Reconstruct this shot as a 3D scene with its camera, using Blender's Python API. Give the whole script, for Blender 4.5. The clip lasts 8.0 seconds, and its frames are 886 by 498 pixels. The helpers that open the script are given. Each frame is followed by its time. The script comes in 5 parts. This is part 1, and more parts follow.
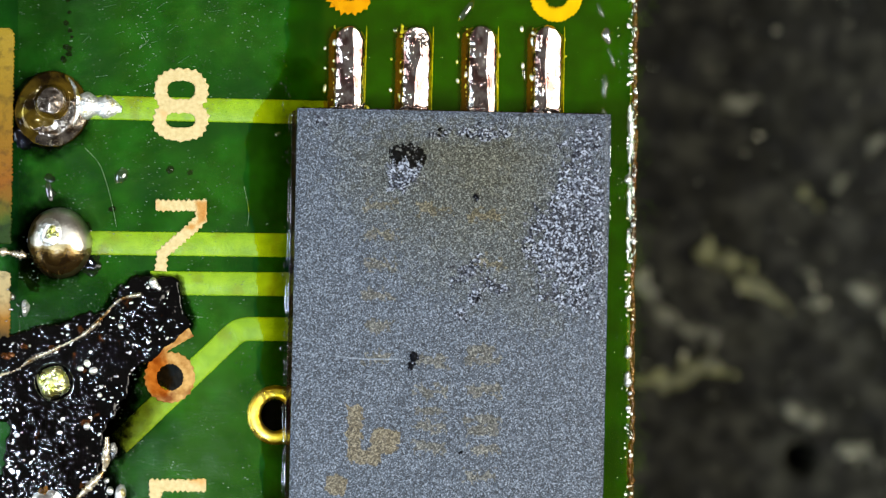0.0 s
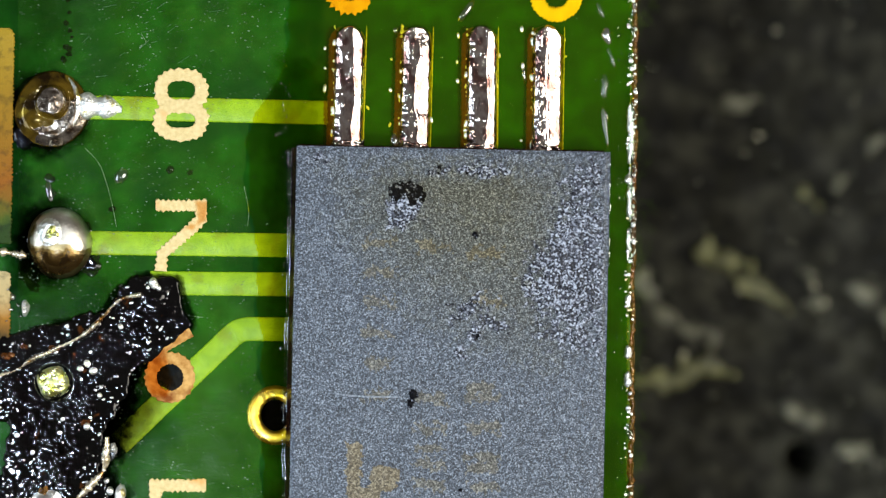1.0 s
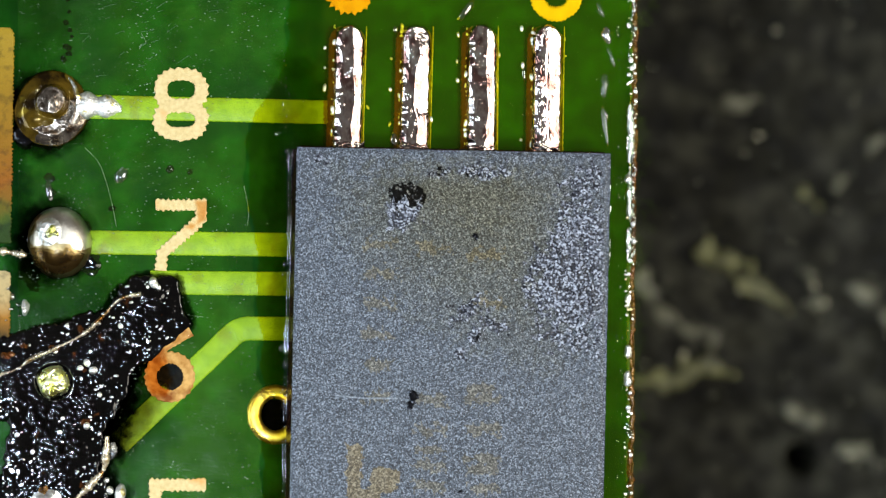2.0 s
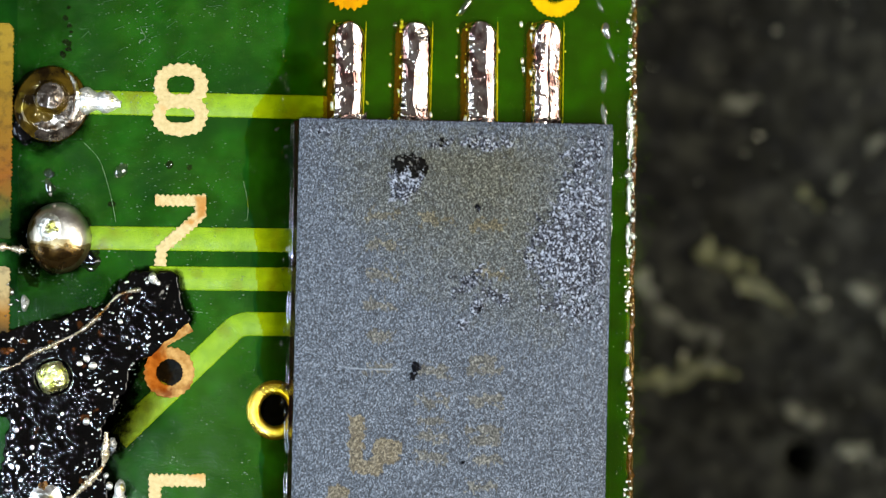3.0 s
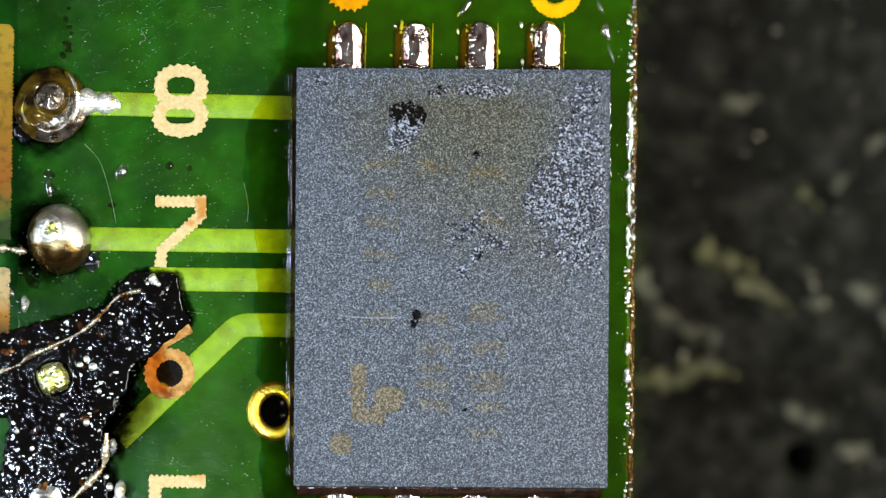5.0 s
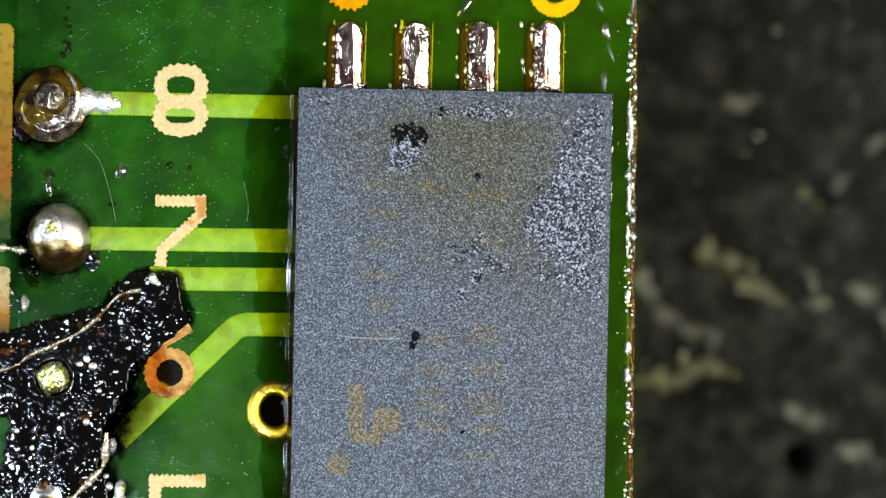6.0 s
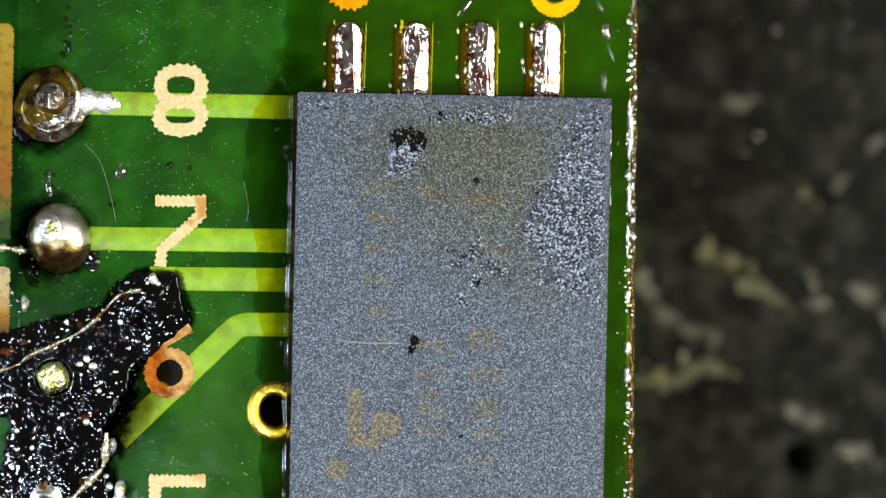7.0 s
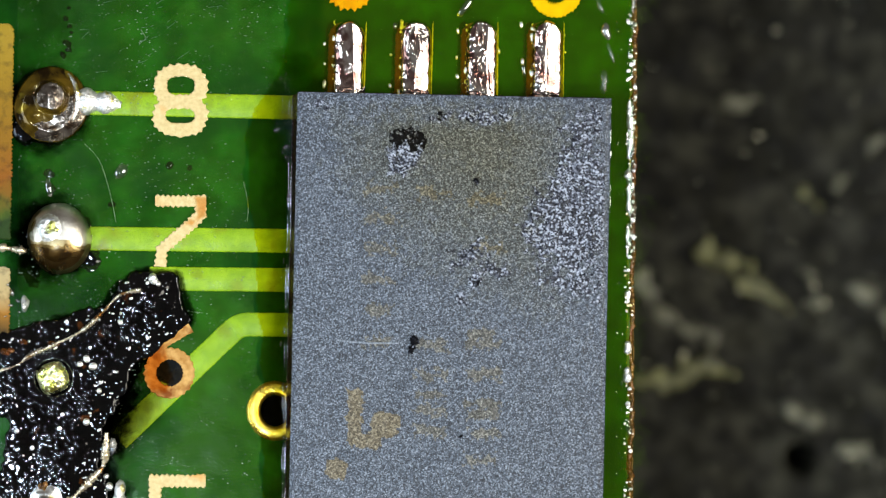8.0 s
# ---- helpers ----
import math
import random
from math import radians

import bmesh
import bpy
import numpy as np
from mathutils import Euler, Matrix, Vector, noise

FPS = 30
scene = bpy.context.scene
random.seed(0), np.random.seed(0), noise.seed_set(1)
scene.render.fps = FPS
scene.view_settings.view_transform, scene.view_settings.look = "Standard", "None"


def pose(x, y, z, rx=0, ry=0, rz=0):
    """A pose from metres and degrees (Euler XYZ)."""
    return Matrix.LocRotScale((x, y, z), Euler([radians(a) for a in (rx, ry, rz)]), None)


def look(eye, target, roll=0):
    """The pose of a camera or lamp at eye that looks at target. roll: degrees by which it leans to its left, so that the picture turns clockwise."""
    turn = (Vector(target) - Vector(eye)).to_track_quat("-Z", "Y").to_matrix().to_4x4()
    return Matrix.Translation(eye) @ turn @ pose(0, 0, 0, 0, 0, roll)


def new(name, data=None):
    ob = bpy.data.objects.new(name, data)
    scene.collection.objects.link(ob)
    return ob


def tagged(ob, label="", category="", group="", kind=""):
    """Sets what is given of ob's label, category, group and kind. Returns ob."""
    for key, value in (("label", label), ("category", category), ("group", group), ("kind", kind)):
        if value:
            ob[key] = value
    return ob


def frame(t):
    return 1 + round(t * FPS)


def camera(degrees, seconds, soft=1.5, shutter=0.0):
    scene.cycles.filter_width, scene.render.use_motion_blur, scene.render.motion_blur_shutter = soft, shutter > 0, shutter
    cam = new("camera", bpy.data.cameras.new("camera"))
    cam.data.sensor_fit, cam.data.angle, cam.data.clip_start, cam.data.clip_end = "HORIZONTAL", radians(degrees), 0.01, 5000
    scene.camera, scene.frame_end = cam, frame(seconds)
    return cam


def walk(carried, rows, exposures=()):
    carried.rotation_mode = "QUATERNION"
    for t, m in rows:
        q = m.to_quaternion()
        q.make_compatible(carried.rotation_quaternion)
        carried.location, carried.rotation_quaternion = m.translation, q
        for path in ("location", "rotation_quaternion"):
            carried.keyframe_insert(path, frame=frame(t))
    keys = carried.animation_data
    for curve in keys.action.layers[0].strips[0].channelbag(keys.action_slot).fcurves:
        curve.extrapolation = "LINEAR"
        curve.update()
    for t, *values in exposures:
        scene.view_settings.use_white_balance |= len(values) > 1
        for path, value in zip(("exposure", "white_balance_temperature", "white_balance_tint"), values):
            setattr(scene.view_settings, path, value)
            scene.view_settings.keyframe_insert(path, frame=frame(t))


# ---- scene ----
G = 0.001 / 90            # one drawing step of the board: 90 steps to the millimetre
D = 4446 * G              # height of the lens over the board
cam = camera(20, 8.0, soft=1.2, shutter=0.5)
cam.data.dof.use_dof = True
cam.data.dof.focus_distance = D - 30 * G
cam.data.dof.aperture_fstop = 56.0
walk(cam, [(0.0, pose(0, 0, D)), (8.0, pose(0, 0, D))])

# ---- light: two work lamps beside the microscope, the ring round its lens, a dim room ----
world = bpy.data.worlds.new("room")
scene.world = world
world.use_nodes = True
world.node_tree.nodes["Background"].inputs["Color"].default_value = (1.0, 0.92, 0.86, 1)
world.node_tree.nodes["Background"].inputs["Strength"].default_value = 0.09


def lamp(name, at, target, w, h, watts, colour, shape="ELLIPSE"):
    data = bpy.data.lights.new(name, "AREA")
    data.shape, data.size, data.size_y = shape, w, h
    data.energy, data.color = watts, colour
    ob = new(name, data)
    ob.matrix_world = look(at, target)
    return ob


lamp("work_lamp_key", (0.040, -0.006, 0.045), (0, 0, 0), 0.046, 0.060, 0.0390, (1.0, 0.965, 0.845))
lamp("work_lamp_side", (-0.054, -0.006, 0.022), (0, 0, 0), 0.050, 0.022, 0.012, (0.72, 0.86, 1.0))
for turn, out, size, watts in ((15, 23, 3, 0.0026), (75, 23, 3, 0.0011), (135, 23, 3, 0.0011), (190, 23, 3, 0.0045), (226, 21, 6, 0.0106), (300, 23, 3, 0.0028)):
    lamp("ring_lamp_led", (0.001 * out * math.cos(radians(turn)), 0.001 * out * math.sin(radians(turn)), 0.050), (0, 0, 0), 0.001 * size, 0.001 * size,
         watts, (0.68, 0.84, 1.0) if 180 < turn < 240 else (0.90, 0.95, 1.0), "DISK")
scene.view_settings.exposure = 0.25


# ---- noise ----
TABLES = {}


def vnoise(x, y, cell, seed=0):
    """Smooth value noise from 0 to 1, with lattice cells of that many steps."""
    x, y = np.asarray(x, float) / cell + 511.3, np.asarray(y, float) / cell + 511.7
    if seed not in TABLES:
        TABLES[seed] = np.random.RandomState(seed).rand(512, 512)
    table = TABLES[seed]
    i, j = np.floor(x).astype(int), np.floor(y).astype(int)
    u, v = x - i, y - j
    u, v = u * u * (3 - 2 * u), v * v * (3 - 2 * v)
    a, b = table[i % 512, j % 512], table[(i + 1) % 512, j % 512]
    c, d = table[i % 512, (j + 1) % 512], table[(i + 1) % 512, (j + 1) % 512]
    return (a * (1 - u) + b * u) * (1 - v) + (c * (1 - u) + d * u) * v


def bumps(x, y, cell, seed=0, least=0.2, most=0.6):
    """Scattered domes, one to a cell of jittered places: heights from 0 to about 0.6, in cells."""
    x, y = np.asarray(x, float) / cell + 300.0, np.asarray(y, float) / cell + 300.0
    rng = np.random.RandomState(seed)
    jx, jy, size = rng.rand(512, 512), rng.rand(512, 512), rng.uniform(least, most, (512, 512))
    i, j = np.floor(x).astype(int), np.floor(y).astype(int)
    size = np.maximum(size, 1e-3)
    best = np.zeros(np.shape(x))
    for di in (-1, 0, 1):
        for dj in (-1, 0, 1):
            a, b = (i + di) % 512, (j + dj) % 512
            r = size[a, b]
            d = np.hypot(x - i - di - jx[a, b], y - j - dj - jy[a, b])
            best = np.maximum(best, r * np.sqrt(np.maximum(0, 1 - (d / r) ** 2)))
    return best


def smooth(a, b, v):
    t = np.clip((np.asarray(v, float) - a) / (b - a), 0, 1)
    return t * t * (3 - 2 * t)


# ---- materials ----
def material(name, dark, light, rough=0.5, rough2=None, metal=0.0, cell=0.3, bump=0.0, bump_cell=0.05, stain=None,
             stain_cell=1.0, stain_edge=(0.55, 0.7), coat=0.0, coat_rough=0.08, fine=2.0, crisp=(0.35, 0.65), spec=0.5, transmission=0.0, ior=1.5, stretch=(1, 1, 1)):
    """A surface with fine grain between two colours, patches of a third, and relief. Cells are in millimetres."""
    m = bpy.data.materials.new(name)
    m.use_nodes = True
    n, l = m.node_tree.nodes, m.node_tree.links
    b = n["Principled BSDF"]
    b.inputs["Metallic"].default_value, b.inputs["IOR"].default_value = metal, ior
    b.inputs["Specular IOR Level"].default_value = spec
    b.inputs["Coat Weight"].default_value, b.inputs["Coat Roughness"].default_value = coat, coat_rough
    b.inputs["Transmission Weight"].default_value = transmission
    where = n.new("ShaderNodeTexCoord")
    scale = n.new("ShaderNodeMapping")
    scale.inputs["Scale"].default_value = [1000 * s for s in stretch]
    l.new(where.outputs["Object"], scale.inputs["Vector"])

    def grain(cell, detail=3.0):
        t = n.new("ShaderNodeTexNoise")
        t.inputs["Scale"].default_value, t.inputs["Detail"].default_value = 1 / cell, detail
        l.new(scale.outputs["Vector"], t.inputs["Vector"])
        return t.outputs["Fac"]

    def ramp(fac, a, c, lo, hi):
        r = n.new("ShaderNodeValToRGB")
        r.color_ramp.elements[0].position, r.color_ramp.elements[1].position = lo, hi
        r.color_ramp.elements[0].color, r.color_ramp.elements[1].color = a, c
        l.new(fac, r.inputs["Fac"])
        return r.outputs["Color"]

    colour = ramp(grain(cell), (*dark, 1), (*light, 1), *crisp)
    if stain:
        mix = n.new("ShaderNodeMix")
        mix.data_type = "RGBA"
        l.new(ramp(grain(stain_cell), (0, 0, 0, 1), (1, 1, 1, 1), *stain_edge), mix.inputs["Factor"])
        l.new(colour, mix.inputs[6])
        mix.inputs[7].default_value = (*stain, 1)
        colour = mix.outputs[2]
    l.new(colour, b.inputs["Base Color"])
    r = ramp(grain(cell * 1.7), (rough,) * 3 + (1,), (rough2 or rough,) * 3 + (1,), 0.35, 0.65)
    l.new(r, b.inputs["Roughness"])
    if bump:
        k = n.new("ShaderNodeBump")
        k.inputs["Distance"].default_value = bump * 0.001
        l.new(grain(bump_cell, fine), k.inputs["Height"])
        l.new(k.outputs["Normal"], b.inputs["Normal"])
    return m


def film(name, tint, gloss, rough, bump=0.01, bump_cell=0.4):
    """A clear wet layer: what lies under it shows through, tinted, and lamps mirror in it."""
    m = bpy.data.materials.new(name)
    m.use_nodes = True
    n, l = m.node_tree.nodes, m.node_tree.links
    n.remove(n["Principled BSDF"])
    clear, shine, mix = n.new("ShaderNodeBsdfTransparent"), n.new("ShaderNodeBsdfGlossy"), n.new("ShaderNodeMixShader")
    clear.inputs["Color"].default_value = (*tint, 1)
    shine.inputs["Roughness"].default_value = rough
    mix.inputs["Fac"].default_value = gloss
    where, t, k = n.new("ShaderNodeTexCoord"), n.new("ShaderNodeTexNoise"), n.new("ShaderNodeBump")
    t.inputs["Scale"].default_value = 1000 / bump_cell
    k.inputs["Distance"].default_value = bump * 0.001
    l.new(where.outputs["Object"], t.inputs["Vector"])
    l.new(t.outputs["Fac"], k.inputs["Height"])
    l.new(k.outputs["Normal"], shine.inputs["Normal"])
    l.new(clear.outputs[0], mix.inputs[1])
    l.new(shine.outputs[0], mix.inputs[2])
    l.new(mix.outputs[0], n["Material Output"].inputs["Surface"])
    return m


def speckle(name, stops, cell, rough=0.2, rough2=0.35, bump=0.02, spec=0.6, ior=1.6, blend=0.35, stain=None, stain_cell=0.35, stain_edge=(0.5, 0.9)):
    """Mineral grains set in resin: each grain takes its own shade from the stops, and stands proud by it."""
    m = bpy.data.materials.new(name)
    m.use_nodes = True
    n, l = m.node_tree.nodes, m.node_tree.links
    b = n["Principled BSDF"]
    b.inputs["Specular IOR Level"].default_value, b.inputs["IOR"].default_value = spec, ior
    where = n.new("ShaderNodeTexCoord")

    def noise(cell, detail=2.0):
        t = n.new("ShaderNodeTexNoise")
        t.inputs["Scale"].default_value, t.inputs["Detail"].default_value = 1000 / cell, detail
        l.new(where.outputs["Object"], t.inputs["Vector"])
        return t.outputs["Fac"]
    v = n.new("ShaderNodeTexVoronoi")
    v.inputs["Scale"].default_value = 1000 / cell
    l.new(where.outputs["Object"], v.inputs["Vector"])
    shade = n.new("ShaderNodeSeparateColor")
    l.new(v.outputs["Color"], shade.inputs["Color"])
    both = n.new("ShaderNodeMix")
    both.inputs["Factor"].default_value = blend
    l.new(shade.outputs[0], both.inputs[2])
    l.new(noise(cell * 1.2, 1.0), both.inputs[3])
    r = n.new("ShaderNodeValToRGB")
    while len(r.color_ramp.elements) < len(stops):
        r.color_ramp.elements.new(0.5)
    for e, (at_, c) in zip(r.color_ramp.elements, stops):
        e.position, e.color = at_, (*c, 1)
    l.new(both.outputs[0], r.inputs["Fac"])
    colour = r.outputs["Color"]
    if stain:
        edge, mix = n.new("ShaderNodeMapRange"), n.new("ShaderNodeMix")
        edge.inputs["From Min"].default_value, edge.inputs["From Max"].default_value = stain_edge
        l.new(noise(stain_cell, 3.0), edge.inputs["Value"])
        mix.data_type = "RGBA"
        l.new(edge.outputs[0], mix.inputs["Factor"])
        l.new(colour, mix.inputs[6])
        mix.inputs[7].default_value = (*stain, 1)
        colour = mix.outputs[2]
    l.new(colour, b.inputs["Base Color"])
    gloss = n.new("ShaderNodeMapRange")
    gloss.inputs["From Min"].default_value, gloss.inputs["From Max"].default_value = 0.35, 0.65
    gloss.inputs["To Min"].default_value, gloss.inputs["To Max"].default_value = rough, rough2
    l.new(noise(cell * 1.7), gloss.inputs["Value"])
    l.new(gloss.outputs[0], b.inputs["Roughness"])
    k = n.new("ShaderNodeBump")
    k.inputs["Distance"].default_value = bump * 0.001
    l.new(both.outputs[0], k.inputs["Height"])
    l.new(k.outputs["Normal"], b.inputs["Normal"])
    return m


def worn_ink(name, stops):
    """Ink whose wear changes along the line: stops are (y of the drawing, colour)."""
    m = material(name, (0.5, 0.5, 0.5), (0.6, 0.6, 0.6), 0.6, cell=0.08, bump=0.01, bump_cell=0.05, spec=0.2)
    n, l = m.node_tree.nodes, m.node_tree.links
    where, split, t = n.new("ShaderNodeTexCoord"), n.new("ShaderNodeSeparateXYZ"), n.new("ShaderNodeTexNoise")
    t.inputs["Scale"].default_value, t.inputs["Detail"].default_value = 1000 / 0.35, 3.0
    l.new(where.outputs["Object"], split.inputs[0])
    l.new(where.outputs["Object"], t.inputs["Vector"])
    top, foot = stops[0][0], stops[-1][0]
    place, sway, r = n.new("ShaderNodeMapRange"), n.new("ShaderNodeMath"), n.new("ShaderNodeValToRGB")
    place.inputs["From Min"].default_value, place.inputs["From Max"].default_value = (441 - top) * G, (441 - foot) * G
    l.new(split.outputs[1], place.inputs["Value"])
    sway.operation = "MULTIPLY_ADD"
    l.new(t.outputs["Fac"], sway.inputs[0])
    sway.inputs[1].default_value = 0.16
    l.new(place.outputs[0], sway.inputs[2])
    while len(r.color_ramp.elements) < len(stops):
        r.color_ramp.elements.new(0.5)
    for e, (y, c) in zip(r.color_ramp.elements, stops):
        e.position, e.color = min(1, (y - top) / (foot - top) + 0.08), (*c, 1)
    l.new(sway.outputs[0], r.inputs["Fac"])
    wear, mark, mix = n.new("ShaderNodeTexNoise"), n.new("ShaderNodeMapRange"), n.new("ShaderNodeMix")
    wear.inputs["Scale"].default_value, wear.inputs["Detail"].default_value = 1000 / 0.16, 4.0
    l.new(where.outputs["Object"], wear.inputs["Vector"])
    mark.inputs["From Min"].default_value, mark.inputs["From Max"].default_value, mark.inputs["To Min"].default_value = 0.34, 0.50, 0.62
    l.new(wear.outputs["Fac"], mark.inputs["Value"])
    mix.data_type, mix.blend_type = "RGBA", "MULTIPLY"
    mix.inputs["Factor"].default_value = 1.0
    l.new(r.outputs["Color"], mix.inputs[6])
    l.new(mark.outputs[0], mix.inputs[7])
    l.new(mix.outputs[2], n["Principled BSDF"].inputs["Base Color"])
    return m


def dust(name, colour, cell, size, patch_cell, patch):
    """Dried specks on a clear ground, thick in some patches and thin in others."""
    m = bpy.data.materials.new(name)
    m.use_nodes = True
    n, l = m.node_tree.nodes, m.node_tree.links
    b = n["Principled BSDF"]
    b.inputs["Base Color"].default_value, b.inputs["Roughness"].default_value = (*colour, 1), 0.4
    where, v, t = n.new("ShaderNodeTexCoord"), n.new("ShaderNodeTexVoronoi"), n.new("ShaderNodeTexNoise")
    v.inputs["Scale"].default_value, t.inputs["Scale"].default_value, t.inputs["Detail"].default_value = 1000 / cell, 1000 / patch_cell, 4.0
    lay = n.new("ShaderNodeMapping")
    lay.inputs["Rotation"].default_value, lay.inputs["Scale"].default_value = (0, 0, radians(-28)), (0.5, 1, 1)
    ragged, push, moved = n.new("ShaderNodeTexNoise"), n.new("ShaderNodeVectorMath"), n.new("ShaderNodeVectorMath")
    ragged.inputs["Scale"].default_value = 1000 / (0.5 * cell)
    l.new(where.outputs["Object"], ragged.inputs["Vector"])
    push.operation, push.inputs["Scale"].default_value = "SCALE", 0.0007 * cell
    l.new(ragged.outputs["Color"], push.inputs[0])
    l.new(where.outputs["Object"], moved.inputs[0])
    l.new(push.outputs[0], moved.inputs[1])
    l.new(moved.outputs[0], lay.inputs["Vector"])
    l.new(lay.outputs[0], v.inputs["Vector"])
    l.new(where.outputs["Object"], t.inputs["Vector"])
    spot, thick, pick, far, grow, all_ = (n.new("ShaderNodeMapRange"), n.new("ShaderNodeMapRange"), n.new("ShaderNodeSeparateColor"), n.new("ShaderNodeMath"),
                                          n.new("ShaderNodeMath"), n.new("ShaderNodeMath"))
    l.new(v.outputs["Color"], pick.inputs["Color"])
    grow.operation, grow.inputs[1].default_value = "MULTIPLY", size
    l.new(pick.outputs[1], grow.inputs[0])
    far.operation = "SUBTRACT"
    l.new(grow.outputs[0], far.inputs[0])
    l.new(v.outputs["Distance"], far.inputs[1])
    spot.inputs["From Min"].default_value, spot.inputs["From Max"].default_value = 0.0, 0.2
    l.new(far.outputs[0], spot.inputs["Value"])
    thick.inputs["From Min"].default_value, thick.inputs["From Max"].default_value = patch
    l.new(t.outputs["Fac"], thick.inputs["Value"])
    all_.operation = "MULTIPLY"
    l.new(spot.outputs[0], all_.inputs[0])
    l.new(thick.outputs[0], all_.inputs[1])
    l.new(all_.outputs[0], b.inputs["Alpha"])
    return m


def clear_tint(name, tint):
    """A tinting layer that lets the ground show through, darker the thicker it lies."""
    m = bpy.data.materials.new(name)
    m.use_nodes = True
    n, l = m.node_tree.nodes, m.node_tree.links
    n.remove(n["Principled BSDF"])
    clear, thick, mix = n.new("ShaderNodeBsdfTransparent"), n.new("ShaderNodeAttribute"), n.new("ShaderNodeMix")
    thick.attribute_name = "thickness"
    mix.data_type = "RGBA"
    mix.inputs[6].default_value, mix.inputs[7].default_value = (1, 1, 1, 1), (*tint, 1)
    l.new(thick.outputs["Fac"], mix.inputs["Factor"])
    l.new(mix.outputs[2], clear.inputs["Color"])
    l.new(clear.outputs[0], n["Material Output"].inputs["Surface"])
    return m


def cloud(name, colour, most):
    """Turbid flux: a faint milky body that grows with its thickness."""
    m = clear_tint(name, (1, 1, 1))
    n, l = m.node_tree.nodes, m.node_tree.links
    haze, mix, part_ = n.new("ShaderNodeBsdfDiffuse"), n.new("ShaderNodeMixShader"), n.new("ShaderNodeMath")
    haze.inputs["Color"].default_value = (*colour, 1)
    part_.operation, part_.inputs[1].default_value = "MULTIPLY", most
    l.new(n["Attribute"].outputs["Fac"], part_.inputs[0])
    l.new(part_.outputs[0], mix.inputs["Fac"])
    l.new(n["Transparent BSDF"].outputs[0], mix.inputs[1])
    l.new(haze.outputs[0], mix.inputs[2])
    l.new(mix.outputs[0], n["Material Output"].inputs["Surface"])
    return m


MASK = material("solder_mask", (0.0042, 0.038, 0.0018), (0.0086, 0.074, 0.0045), 0.08, 0.17, cell=0.5, bump=0.0016, bump_cell=0.05, spec=0.15,
                stain=(0.003, 0.031, 0.004), stain_cell=1.6, stain_edge=(0.45, 0.62), stretch=(1, 1, 1))
HAZE = dust("dried_flux_specks", (0.24, 0.36, 0.22), 0.046, 0.34, 0.7, (0.42, 0.70))
CORE = material("fibreglass_core", (0.10, 0.035, 0.006), (0.20, 0.09, 0.016), 0.4, 0.7, cell=0.1, bump=0.02, bump_cell=0.06)
TRACE = material("masked_copper", (0.20, 0.34, 0.003), (0.28, 0.44, 0.005), 0.35, 0.5, cell=0.25, bump=0.004, bump_cell=0.05, spec=0.3,
                 stain=(0.19, 0.23, 0.003), stain_cell=0.7)
SILK = material("silkscreen_ink", (0.58, 0.43, 0.18), (0.68, 0.53, 0.25), 0.6, cell=0.08, bump=0.01, bump_cell=0.05,
                stain=(0.66, 0.27, 0.03), stain_cell=0.9, stain_edge=(0.52, 0.66))
SILK_BURNT = material("scorched_ink", (0.36, 0.16, 0.03), (0.60, 0.35, 0.11), 0.6, cell=0.16, bump=0.01, bump_cell=0.05, spec=0.15,
                      stain=(0.20, 0.055, 0.006), stain_cell=0.45, stain_edge=(0.48, 0.62))
SILK_AMBER = material("amber_ink", (0.66, 0.27, 0.012), (0.78, 0.38, 0.03), 0.5, cell=0.2, bump=0.01, bump_cell=0.05,
                      stain=(0.50, 0.16, 0.01), stain_cell=0.6)
SILK_YELLOW = material("yellow_ink", (0.74, 0.50, 0.03), (0.84, 0.60, 0.05), 0.5, cell=0.2, bump=0.01, bump_cell=0.05,
                       stain=(0.62, 0.34, 0.02), stain_cell=0.6, stain_edge=(0.6, 0.75))
LIME = material("bright_lime_strip", (0.40, 0.40, 0.004), (0.62, 0.62, 0.02), 0.35, cell=0.1, bump=0.005, bump_cell=0.06)
GOLD = material("bare_gold_copper", (0.70, 0.42, 0.04), (0.85, 0.60, 0.10), 0.25, 0.4, metal=1.0, cell=0.2, bump=0.008, bump_cell=0.08)
PAD = material("tarnished_copper", (0.050, 0.020, 0.002), (0.11, 0.048, 0.003), 0.5, 0.65, metal=0.0, cell=0.12, bump=0.01, bump_cell=0.1)
PIN = material("cut_pin", (0.70, 0.70, 0.10), (0.90, 0.90, 0.55), 0.16, 0.35, metal=1.0, cell=0.12, bump=0.06, bump_cell=0.13)
SOLDER = material("molten_solder", (0.60, 0.47, 0.42), (0.86, 0.81, 0.77), 0.06, 0.14, metal=1.0, cell=0.12, bump=0.007, bump_cell=0.06, fine=2.0,
                  stain=(0.30, 0.17, 0.15), stain_cell=0.22, stain_edge=(0.48, 0.62), stretch=(1, 0.6, 1))
SOLDER_PASTE = material("matte_bright_solder", (0.90, 0.89, 0.84), (0.97, 0.96, 0.93), 0.45, 0.62, metal=1.0, cell=0.08, bump=0.03, bump_cell=0.06,
                        stain=(0.62, 0.50, 0.06), stain_cell=0.25, stain_edge=(0.60, 0.70))
SOLDER_WHITE = material("rough_bright_solder", (0.88, 0.87, 0.78), (0.97, 0.96, 0.92), 0.34, 0.55, metal=1.0, cell=0.08, bump=0.03, bump_cell=0.06,
                        stain=(0.50, 0.36, 0.08), stain_cell=0.25, stain_edge=(0.62, 0.72))
